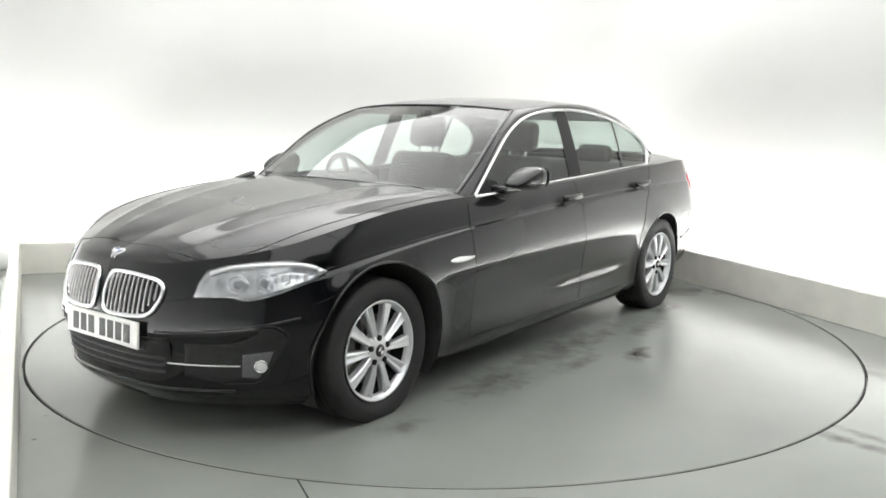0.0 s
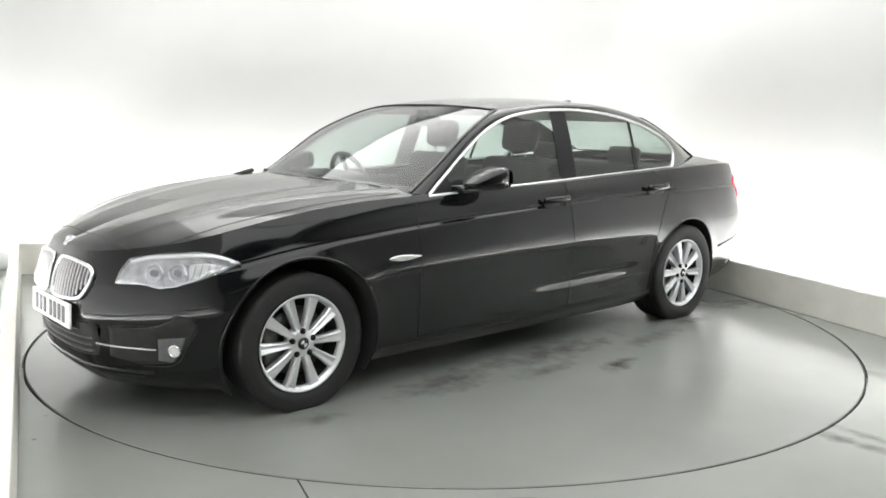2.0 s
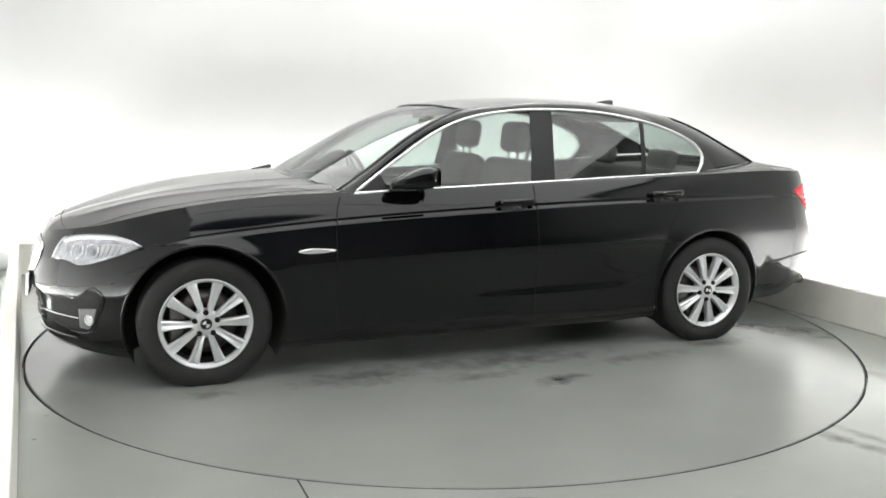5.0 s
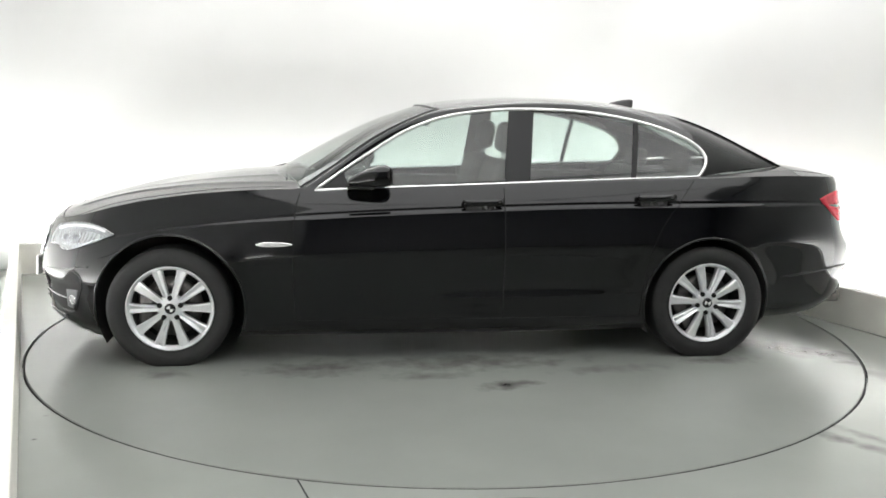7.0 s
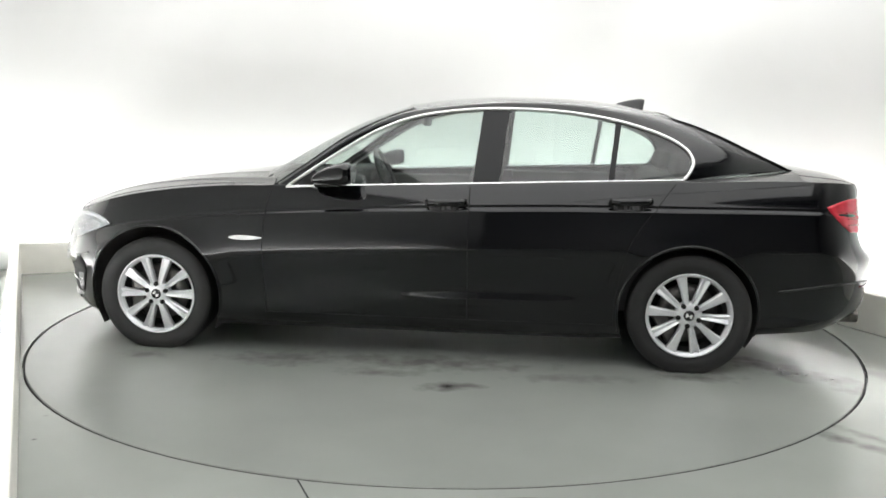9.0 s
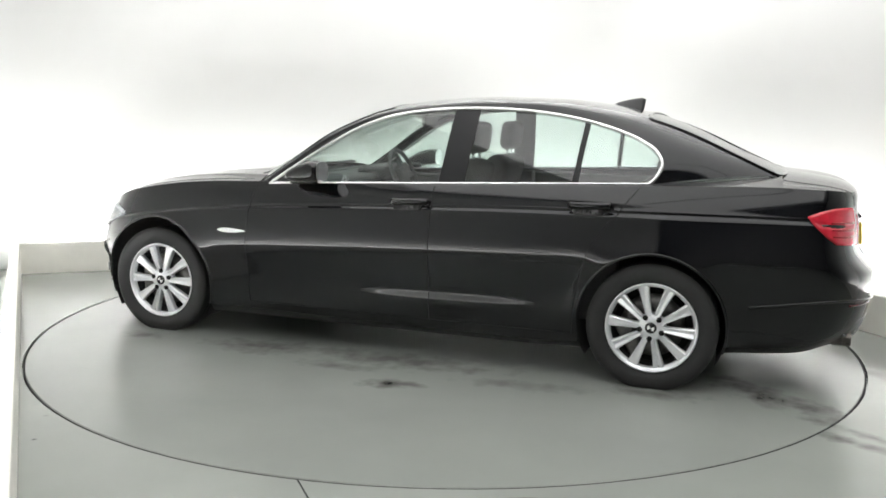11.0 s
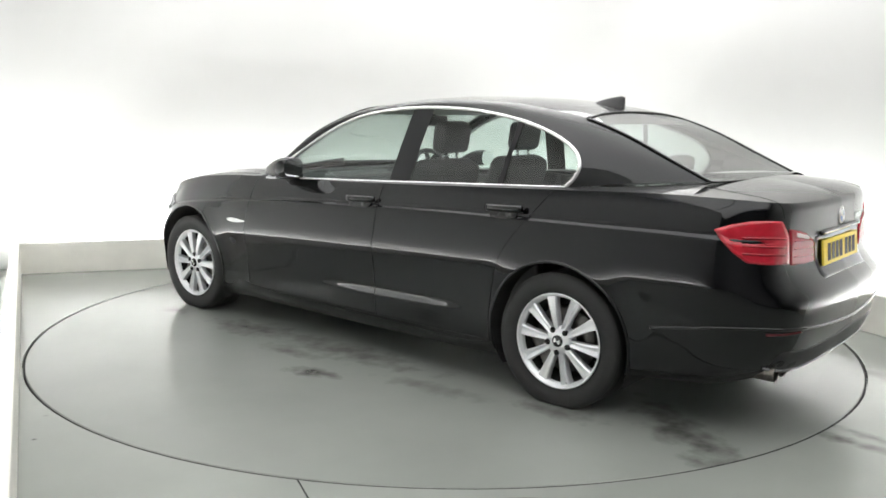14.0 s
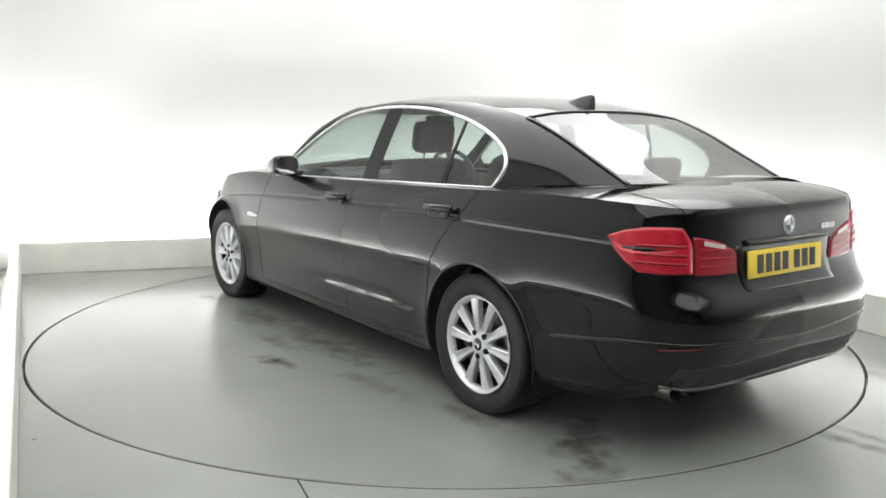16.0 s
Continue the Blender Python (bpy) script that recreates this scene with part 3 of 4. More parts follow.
def seat(name, x, y, parent):
    s = new(name)
    s.parent = parent
    bm = bmesh.new()
    box(bm, x - 0.25, x + 0.28, y - 0.26, y + 0.26, 0.36, 0.54, 0.06)
    part("cushion", bm, SEAT, s)
    bm = bmesh.new()
    box(bm, -0.08, 0.08, -0.25, 0.25, 0.0, 0.62, 0.06, Matrix.Translation((x - 0.27, y, 0.50)) @ Matrix.Rotation(radians(-17), 4, "Y"))
    part("seat_back", bm, SEAT, s)
    bm = bmesh.new()
    box(bm, -0.05, 0.05, -0.135, 0.135, 0.0, 0.185, 0.045, Matrix.Translation((x - 0.455, y, 1.135)) @ Matrix.Rotation(radians(-8), 4, "Y"))
    part("headrest", bm, SEAT, s)
    for dy in (-0.06, 0.06):
        bm = bmesh.new()
        box(bm, x - 0.462, x - 0.448, y + dy - 0.006, y + dy + 0.006, 1.05, 1.16)
        part("headrest_post", bm, CHROME, s)
    return s


def build_car():
    car = new("car")
    tagged(car, "black four-door saloon car with chrome window trim on a turntable", "car")

    # -- lower skin --
    P = skirt_grid()
    rows, cols = P.shape[:2]
    inside = arch_fix(P)
    F = grid_faces(rows, cols)
    flatP = P.reshape(-1, 3)
    N = vertex_normals(flatP, F)
    if (N[:, 1] * flatP[:, 1]).sum() < 0:
        F = [f[::-1] for f in F]
        N = -N
    G = N.reshape(rows, cols, 3)
    for _ in range(4):
        soft = (G[:-2] + 2 * G[1:-1] + G[2:]) / 4
        soft[8:23], soft[38:51] = G[9:24], G[39:52]
        G[1:-1] = soft
        G[:, 1:-1] = (G[:, :-2] + 2 * G[:, 1:-1] + G[:, 2:]) / 4
    G[:, 0, 1] = G[:, -1, 1] = 0
    N = (G / np.linalg.norm(G, axis=2)[..., None]).reshape(-1, 3)
    skin_faces = list(F)
    flat_in = inside.reshape(-1)
    keep = [f for f in F if not all(flat_in[list(f)])]
    V = flatP.copy()
    edge_pts = {i for f in keep for i in f if flat_in[i]}
    for i in edge_pts:
        ax = AXLE if V[i, 0] > 0 else -AXLE
        d = np.array([V[i, 0] - ax, V[i, 2] - (WHEEL_Z + 0.006)])
        d *= ARCH_R[1 if ax > 0 else -1] / np.linalg.norm(d)
        V[i, 0], V[i, 2] = ax + d[0], WHEEL_Z + 0.006 + d[1]

    # -- hood and deck caps --
    top = P[-1]
    k_hood = max(j for j in range(cols) if top[j, 0] > 0.78)
    k_deck = min(j for j in range(cols) if top[j, 0] < -2.02)
    hood, deck = [], []
    ns = 44
    for j in range(k_hood + 1):
        u = j / k_hood
        e = top[j]
        sx = 2.235 + (0.955 - 2.235) * (u ** 1.25)
        sp = np.array([sx, 0, float(HOOD_Z(sx))])
        row = []
        for q in range(ns):
            s = 1 - q / (ns - 1)
            xy = e[:2] * s + sp[:2] * (1 - s)
            z = e[2] + (sp[2] - e[2]) * (1 - s ** 2.7)
            # raised bonnet folds
            for y0, y1, rise in ((0.335, 0.69, 0.010), (0.20, 0.42, 0.005)):
                yr = y0 + (y1 - y0) * np.clip((2.1 - xy[0]) / 1.25, 0, 1) ** 0.8
                dy = xy[1] - yr
                z += rise * math.exp(-abs(dy) / (0.10 if dy < 0 else 0.035)) * np.clip((2.14 - xy[0]) / 0.2, 0, 1) * min(1, s * (1 - s) * 6)
            row.append((xy[0], xy[1], z))
        hood.append(row)
    for j in range(k_deck, cols):
        u = (j - k_deck) / (cols - 1 - k_deck)
        e = top[j]
        sx = -2.03 + (top[-1, 0] + 2.03) * u ** 0.8
        sp = np.array([sx, 0, float(DECK_Z(sx)) if u < 1 else e[2]])
        sp[2] = e[2] + (float(DECK_Z(sx)) - e[2]) * (1 - u ** 6)
        row = []
        for q in range(ns):
            s = 1 - q / (ns - 1)
            xy = e[:2] * s + sp[:2] * (1 - s)
            row.append((xy[0], xy[1], e[2] + (sp[2] - e[2]) * (1 - s ** 2.6)))
        deck.append(row)

    caps = {}
    for name, rowset in (("bonnet", hood), ("boot_deck", deck)):
        C = np.array(rowset).reshape(-1, 3)
        f = grid_faces(len(rowset), ns)
        n = vertex_normals(C, f)
        if n[:, 2].sum() < 0:
            f, n = [q[::-1] for q in f], -n
        n.reshape(len(rowset), ns, 3)[:, -1, 1] = 0
        caps[name] = (C, f, n)

    # -- full skin for laying parts on --
    allV, allF = both_sides(flatP, skin_faces, N)[:2]
    for C, f, n in caps.values():
        a, b = both_sides(C, f, n)[:2]
        allF = list(allF) + [tuple(i + len(allV) for i in q) for q in b]
        allV = np.vstack([allV, a])
    skin = Skin(allV, allF)

    # -- panels --
    def rear_edge(z):
        return -1.135 - 0.26 * np.clip((z - 0.62) / 0.36, 0, 1.1) ** 1.2

    groups = {}
    for f in keep:
        x, y, z = V[list(f)].mean(0)
        if x > 1.50 and (z < 0.585 or (x > 2.02 and y < 0.36 and z < 0.705)):
            g = "front_bumper"
        elif x < -1.80 and (z < 0.665):
            g = "rear_bumper"
        elif x < -2.3 and y < 0.66:
            g = "boot_lid"
        elif z < 0.245 and -1.3 < x < 1.3:
            g = "sill"
        elif -0.305 < x < 0.83:
            g = "front_door"
        elif x <= -0.305 and x > rear_edge(z):
            g = "rear_door"
        elif x > 0:
            g = "front_wing"
        else:
            g = "rear_quarter"
        groups.setdefault(g, []).append(f)
    made = {}
    for g, fs in groups.items():
        if g in ("front_bumper", "rear_bumper", "boot_lid"):
            a, b, c = both_sides(V, fs, N)
            made[g] = submesh(g, a, b, c, PAINT, car)
        else:
            for s in SIDES:
                W, M = V.copy(), N.copy()
                W[:, 1] *= s
                M[:, 1] *= s
                made[g, s] = submesh(g, W, fs if s > 0 else [f[::-1] for f in fs], M, PAINT, car)
    for name, (C, f, n) in caps.items():
        a, b, c = both_sides(C, f, n)
        made[name] = submesh(name, a, b, c, PAINT, car)
    doors = {(k, s): made[k, s] for k in ("front_door", "rear_door") for s in SIDES}

    # -- greenhouse --
    roof_edge = [(0.80, 0.752, 0.955), (0.62, 0.735, 1.075), (0.40, 0.700, 1.228), (0.20, 0.645, 1.328), (0.02, 0.592, 1.388), (-0.25, 0.565, 1.420), (-0.55, 0.568, 1.437), (-0.88, 0.565, 1.430), (-1.15, 0.553, 1.400), (-1.40, 0.545, 1.350), (-1.62, 0.545, 1.275), (-1.85, 0.545, 1.170), (-2.05, 0.545, 1.078)]
    dlo = [(0.722, 0.945), (0.60, 1.030), (0.45, 1.130), (0.237, 1.258), (0.02, 1.340), (-0.25, 1.382), (-0.514, 1.392), (-0.80, 1.380), (-1.08, 1.338), (-1.30, 1.275), (-1.44, 1.205), (-1.492, 1.135), (-1.478, 1.075), (-1.439, 1.026)]
    dlo3 = [(x, float(glass_y(z)), z) for x, z in dlo]
    n_o = 110
    O = spline(roof_edge, n_o)
    D = spline(dlo3, n_o)
    rows_s = 8
    S = []
    for i in range(rows_s):
        t = i / (rows_s - 1)
        row = D * (1 - t) + O * t
        bulge = 0.018 * math.sin(math.pi * t)
        row[:, 1] += bulge
        row[:, 2] += bulge * 0.55
        S.append(row)
    S = np.array(S).reshape(-1, 3)
    Fs = grid_faces(rows_s, n_o)
    Ns = vertex_normals(S, Fs)
    if (Ns[:, 1]).sum() < 0:
        Fs, Ns = [f[::-1] for f in Fs], -Ns
    for s in SIDES:
        W, M = S * [1, s, 1], Ns * [1, s, 1]
        submesh("side_frame", W, Fs if s > 0 else [f[::-1] for f in Fs], M, PAINT, car)
    # shelf between the side skin's top and the window line, and the foot of the rear pillar
    tops = [j for j in range(cols) if -2.07 < top[j, 0] < 0.83]
    strip = []
    for j in tops:
        x = top[j, 0]
        if x > -1.439:
            z = 0.945 + (0.722 - x) / (0.722 + 1.439) * 0.081
            b = np.array([x, glass_y(z) - 0.004, z + 0.002])
        else:
            t = (-1.439 - x) / (2.05 - 1.439)
            b = np.array([x, 0.783 - 0.238 * t, 1.026 + 0.052 * t])
        a = top[j]
        strip.append([a * (1 - q) + b * q + np.array([0, 0, 0.007 * math.sin(math.pi * q)]) for q in np.linspace(0, 1, 5)])
    C = np.array(strip).reshape(-1, 3)
    f = grid_faces(len(strip), 5)
    n = vertex_normals(C, f)
    if n[:, 2].sum() < 0:
        f, n = [q[::-1] for q in f], -n
    for s in SIDES:
        submesh("waist_panel", C * [1, s, 1], f if s > 0 else [q[::-1] for q in f], n * [1, s, 1], PAINT, car)

    # roof, windscreen, rear screen: cross rows from edge to edge
    i_ws = min(range(n_o), key=lambda i: abs(O[i, 0] - 0.03))
    i_rs = min(range(n_o), key=lambda i: abs(O[i, 0] + 1.40))

    def cross(idx, centre, name, mat, label, thick=0.0, pw=2.7, shrink=0.0):
        m = 25
        grid = []
        for k, i in enumerate(idx):
            e, c = O[i], np.array(centre(k / (len(idx) - 1), O[i]))
            grid.append([(e[0] * abs(a) ** pw + c[0] * (1 - abs(a) ** pw), e[1] * a * (1 - shrink), c[2] + (e[2] - c[2]) * abs(a) ** pw) for a in np.linspace(-1, 1, m)])
        C = np.array(grid).reshape(-1, 3)
        f = grid_faces(len(idx), m)
        n = vertex_normals(C, f)
        if n[:, 2].sum() < 0:
            f, n = [q[::-1] for q in f], -n
        return submesh(name, C, f, n, mat, car, label)

    cross(range(i_ws, i_rs + 1), lambda t, e: (0.09 - 1.46 * t, 0, float(ROOF_Z(0.09 - 1.46 * t))), "roof", PAINT, "")
    wz = pchip([(0, 1.005), (0.35, 1.172), (0.7, 1.318), (1, 1.411)])
    wsc = cross(range(0, i_ws + 1), lambda t, e: (0.965 - 0.875 * t, 0, float(wz(t))), "windscreen", SCREEN_GLASS, "raked clear windscreen")
    rz = pchip([(0, 1.384), (0.3, 1.300), (0.65, 1.176), (1, 1.076)])
    rsc = cross(range(i_rs, n_o), lambda t, e: (-1.37 - 0.73 * t, 0, float(rz(t))), "rear_screen", SCREEN_GLASS, "sloping tinted rear screen")
    head = cross(range(i_ws, i_rs + 1), lambda t, e: (0.09 - 1.46 * t, 0, float(ROOF_Z(0.09 - 1.46 * t)) - 0.035), "headliner", HEADLINER, "pale cloth headliner")
    head.location.z = -0.03
    for ob in (wsc, rsc):
        ob.visible_shadow = False
    # black ceramic borders of the screens
    for idx, cfun, nm in ((range(0, i_ws + 1), lambda t: (0.965 - 0.875 * t, float(wz(t))), "screen_seal"), (range(i_rs, n_o), lambda t: (-1.37 - 0.73 * t, float(rz(t))), "screen_seal")):
        for s in SIDES:
            sweep(nm, [O[i] * [1, s, 1] + np.array([0, 0, 0.002]) for i in idx], ring_profile(0.013, 0.005, 6), GLOSS_BLACK, car)
        for end, t in ((idx[0], 0), (idx[-1], 1)):
            e, (cx, cz) = O[end], cfun(t)
            sweep(nm, [(e[0] * abs(a) ** 2.7 + cx * (1 - abs(a) ** 2.7), e[1] * a, cz + (e[2] - cz) * abs(a) ** 2.7 + 0.002) for a in np.linspace(-1, 1, 31)], ring_profile(0.012, 0.005, 6), GLOSS_BLACK, car)

    # side windows
    Dd = spline(dlo3, 260)
    i_max = int(np.argmin(Dd[:, 0]))

    def upper(x):
        return float(np.interp(-x, -Dd[: i_max + 1, 0], Dd[: i_max + 1, 2]))

    def lower(x):
        line = 0.945 + (0.722 - x) / (0.722 + 1.439) * 0.081
        return line if x > -1.439 else float(np.interp(x, Dd[i_max:, 0], Dd[i_max:, 2]))

    def pane(name, x0, x1, s, parent, mat=SIDE_GLASS, sink=0.006, label=""):
        """A pane between two slanted edges given as (x at the waist, x at the top)."""
        m, r = 40, 10
        vs = []
        for t in np.linspace(0, 1, m):
            xa, xb = x0[0] + (x1[0] - x0[0]) * t, x0[1] + (x1[1] - x0[1]) * t
            za, zb = lower(xa), upper(xb)
            for q in np.linspace(0, 1, r):
                z = za + (zb - za) * q
                vs.append((xa + (xb - xa) * q, s * (glass_y(z) - sink), z))
        ob = mesh_object(name, vs, grid_faces(m, r, flip=s > 0), mat, parent, label)
        if mat is SIDE_GLASS:
            ob.visible_shadow = False
        return ob

    for s in SIDES:
        fd, rd = doors["front_door", s], doors["rear_door", s]
        pane("side_window", (0.715, 0.715), (-0.315, -0.36), s, fd, label="tinted front door window")
        pane("side_window", (-0.46, -0.505), (-1.045, -1.085), s, rd, label="tinted rear door window")
        pane("quarter_light", (-1.075, -1.115), (-1.488, -1.488), s, rd, label="small tinted rear quarter window")
        pane("window_pillar", (-0.315, -0.36), (-0.46, -0.505), s, car, PILLAR, 0.001, "black window pillar")
        pane("window_bar", (-1.045, -1.085), (-1.075, -1.115), s, rd, PILLAR, 0.0, "black window bar")
        pane("mirror_sail", (0.715, 0.715), (0.535, 0.57), s, fd, PILLAR, 0.002)
        loop = [(x, s * (y + 0.002), z) for x, y, z in spline(dlo3, 120)]
        base = [(x, s * (float(glass_y(lower(x))) + 0.003), lower(x)) for x in np.linspace(-1.43, 0.715, 40)]
        sweep("window_trim", loop + base[1:-1], ring_profile(0.0095, 0.0115, 8), SATIN, car, "bright satin chrome window trim", closed=True, up=(0, s * 1.0, 0.3))

    # -- seams --
    for s in SIDES:
        def sl(pts, wide=0.005, name="door_seam", p=car):
            skin.line(name, [(x, s * 1.2 if y is None else s * y, z) for x, y, z in pts], GAP, p, wide=wide, off=0.0006, tall=0.0025)
        sl([(0.83, 0.9, 0.245), (0.835, 0.92, 0.5), (0.835, 0.92, 0.7), (0.825, 0.9, 0.86), (0.80, 0.84, 0.935)])
        sl([(-0.305, 0.9, 0.245), (-0.305, 0.93, 0.5), (-0.305, 0.93, 0.8), (-0.305, 0.84, 0.98)])
        sl([(-1.09, 0.9, 0.245), (-1.10, 0.93, 0.42), (-1.135, 0.93, 0.60), (-1.19, 0.93, 0.74), (-1.29, 0.91, 0.88), (-1.40, 0.83, 1.015)])
        sl([(0.83, 0.9, 0.245), (0.2, 0.9, 0.245), (-0.5, 0.9, 0.245), (-1.09, 0.9, 0.245)])
        sl([(1.86, 0.82, 0.585), (1.80, 0.84, 0.60), (1.74, 0.85, 0.62)], name="bumper_seam")
        sl([(-1.84, 0.9, 0.665), (-2.0, 0.885, 0.665), (-2.15, 0.87, 0.668)], name="bumper_seam")
        sl([(2.10, 0.44, 0.735), (1.95, 0.60, 0.79), (1.6, 0.71, 0.875), (1.2, 0.745, 0.935), (0.86, 0.76, 0.965)], wide=0.003, name="bonnet_seam")
        sl([(-2.06, 0.60, 1.07), (-2.2, 0.635, 1.055), (-2.38, 0.62, 1.03), (-2.40, 0.60, 0.95)], name="boot_seam")
        sl([(2.085, 0.505, 0.742), (2.120, 0.43, 0.757), (2.140, 0.34, 0.772), (2.152, 0.18, 0.790), (2.160, 0.0, 0.796)], wide=0.0045, name="bonnet_seam")
        # wheel arch lips and liners
        for ax in (AXLE, -AXLE):
            ar = ARCH_R[1 if ax > 0 else -1] + 0.004
            pts = []
            for a in np.linspace(radians(-17), radians(197), 61):
                x, z = ax + ar * math.cos(a), WHEEL_Z + 0.006 + ar * math.sin(a)
                q = skin.near((x, s * 0.93, z))
                pts.append((x, q.y, z))
            sweep("arch_lip", pts, ring_profile(0.007, 0.006, 8), PAINT, car, up=(0, 1, 0))
            bm = bmesh.new()
            prev = None
            for a in np.linspace(radians(-30), radians(210), 41):
                x, z = ax + ar * math.cos(a), WHEEL_Z + 0.006 + ar * math.sin(a)
                y = skin.near((x, s * 0.93, z)).y
                cur = [bm.verts.new((x, y - s * 0.004, z)), bm.verts.new((x, s * 0.52, z)), bm.verts.new((ax, s * 0.52, WHEEL_Z))]
                if prev:
                    bm.faces.new((prev[0], prev[1], cur[1], cur[0]))
                    bm.faces.new((prev[1], prev[2], cur[2], cur[1]))
                prev = cur
            part("wheel_liner", bm, LINER, car)

    # -- floor pan and underside --
    bm = bmesh.new()
    box(bm, -1.07, 1.07, -0.80, 0.80, 0.17, 0.30, 0.02)
    part("floor_pan", bm, LINER, car)
    for x0, x1, y, z0, z1 in ((1.90, 2.06, 0.46, 0.19, 0.30), (-2.38, -1.96, 0.66, 0.29, 0.42), (1.08, 1.95, 0.50, 0.20, 0.34), (-1.95, -1.08, 0.50, 0.22, 0.40)):
        bm = bmesh.new()
        box(bm, x0, x1, -y, y, z0, z1, 0.02)
        part("undertray", bm, LINER, car)

    # -- interior --
    bm = bmesh.new()
    box(bm, 0.45, 0.98, -0.70, 0.70, 0.60, 0.955, 0.05)
    part("dashboard", bm, CABIN, car)
    bm = bmesh.new()
    box(bm, 0.40, 0.62, -0.60, -0.14, 0.90, 1.0, 0.035)
    part("instrument_hood", bm, CABIN, car)
    bm = bmesh.new()
    box(bm, -0.65, 0.55, -0.12, 0.12, 0.30, 0.62, 0.03)
    part("centre_console", bm, CABIN, car)
    sw = new("steering_wheel")
    sw.parent = car
    ringp = [(0.185 * math.cos(a), 0.185 * math.sin(a), 0) for a in np.linspace(0, 2 * math.pi, 40, endpoint=False)]
    sweep("steering_rim", ringp, ring_profile(0.016, 0.016, 8), CABIN, sw, closed=True)
    bm = bmesh.new()
    box(bm, -0.06, 0.06, -0.07, 0.07, -0.03, 0.01, 0.02)
    for a in (0, 180, 270):
        box(bm, 0.05, 0.18, -0.02, 0.02, -0.015, 0.0, 0.004, Matrix.Rotation(radians(a), 4, "Z"))
    part("steering_hub", bm, CABIN, sw)
    sw.matrix_basis = pose(0.36, -0.37, 0.93, 0, -68, 0)
    seat("front_seat", 0.06, 0.37, car)
    seat("front_seat", 0.06, -0.37, car)
    bm = bmesh.new()
    box(bm, -1.32, -0.80, -0.66, 0.66, 0.40, 0.58, 0.06)
    box(bm, -0.08, 0.08, -0.64, 0.64, 0.0, 0.56, 0.06, Matrix.Translation((-1.24, 0, 0.50)) @ Matrix.Rotation(radians(-22), 4, "Y"))
    part("rear_bench", bm, SEAT, car)
    for y in (-0.36, 0.36):
        bm = bmesh.new()
        box(bm, -0.045, 0.045, -0.13, 0.13, 0.0, 0.13, 0.04, Matrix.Translation((-1.47, y, 1.02)) @ Matrix.Rotation(radians(-10), 4, "Y"))
        part("rear_headrest", bm, SEAT, car)
    bm = bmesh.new()
    box(bm, -2.03, -1.40, -0.66, 0.66, 0.94, 1.01, 0.02)
    part("parcel_shelf", bm, CABIN, car)
    for s in SIDES:
        for x0, x1, nm in ((0.74, -0.30, "front_door"), (-0.32, -1.30, "rear_door")):
            bm = bmesh.new()
            box(bm, x1, x0, s * 0.72, s * 0.79, 0.30, 0.925 if nm == "front_door" else 0.965, 0.02)
            part("door_card", bm, CABIN, doors[nm, s])
        bm = bmesh.new()
        box(bm, -0.50, -0.38, s * 0.62, s * 0.70, 0.35, 0.98, 0.02)
        part("inner_pillar", bm, CABIN, car)
    bm = bmesh.new()
    box(bm, 0.02, 0.05, -0.11, 0.11, 1.28, 1.345, 0.012)
    box(bm, 0.04, 0.12, -0.012, 0.012, 1.33, 1.38, 0.004)
    part("rear_view_mirror", bm, CABIN, car)

    # -- front --
    def polar(cx, cy, rx, ry, n, p=2.0):
        out = []
        for a in np.linspace(0, 2 * math.pi, n, endpoint=False):
            c, sn = math.cos(a), math.sin(a)
            out.append((cx + rx * abs(c) ** (2 / p) * math.copysign(1, c), cy + ry * abs(sn) ** (2 / p) * math.copysign(1, sn)))
        return out

    grille = new("radiator_grille")
    grille.parent = car
    for s in SIDES:
        shape = [(0.032, 0.555), (0.040, 0.665), (0.09, 0.698), (0.31, 0.694), (0.365, 0.662), (0.345, 0.59), (0.28, 0.530), (0.075, 0.517)]
        pts = [(2.28, s * y, z) for y, z in shape]
        # flat near-black patch; the shade behind the slats is its colour
        skin.patch("grille_recess", pts, GAP, grille, off=0.003, edge=0.0, smooth=True)
        skin.line("grille_frame", pts, CHROME, grille, "chrome kidney frame", wide=0.020, off=0.008, closed=True, n=64)
        for k in range(11):
            y = 0.058 + k * 0.0268
            z0 = 0.522 if y < 0.25 else 0.522 + (y - 0.25) * 1.05
            z1 = 0.680
            skin.line("grille_slat", [(2.28, s * y, z0), (2.27, s * y, (z0 + z1) / 2), (2.26, s * y, z1)], SATIN, grille, wide=0.005, off=0.006, n=8, tall=0.012)

    def roundel(centre, r, parent):
        b = new("badge")
        b.parent = parent
        loop = [(centre[0], centre[1] + r * math.cos(a), centre[2] + r * math.sin(a)) for a in np.linspace(0, 2 * math.pi, 24, endpoint=False)]
        skin.patch("badge_ring", loop, SATIN, b, "round silver badge", off=0.006, edge=-0.002, rings=4, n=24, smooth=True)
        inner = [(centre[0], centre[1] + 0.72 * (p[1] - centre[1]), centre[2] + 0.72 * (p[2] - centre[2])) for p in loop]
        skin.patch("badge_face", inner, BLUE, b, "blue and white badge face", off=0.0075, edge=0.004, rings=4, n=24, smooth=True)
        for k in (0, 12):
            quarter = [centre] + [inner[(k + i) % 24] for i in range(7)]
            skin.patch("badge_quarter", quarter, WHITE_ENAMEL, b, off=0.0085, edge=0.006, rings=3, n=24)

    roundel((2.215, 0, 0.765), 0.041, car)

    def number_plate(name, x, zc, w, h, mat, tilt, parent, label, face):
        pl = new(name)
        pl.parent = parent
        bm = bmesh.new()
        box(bm, -0.006, 0.006, -w / 2, w / 2, -h / 2, h / 2, 0.003)
        part("plate_board", bm, mat, pl)
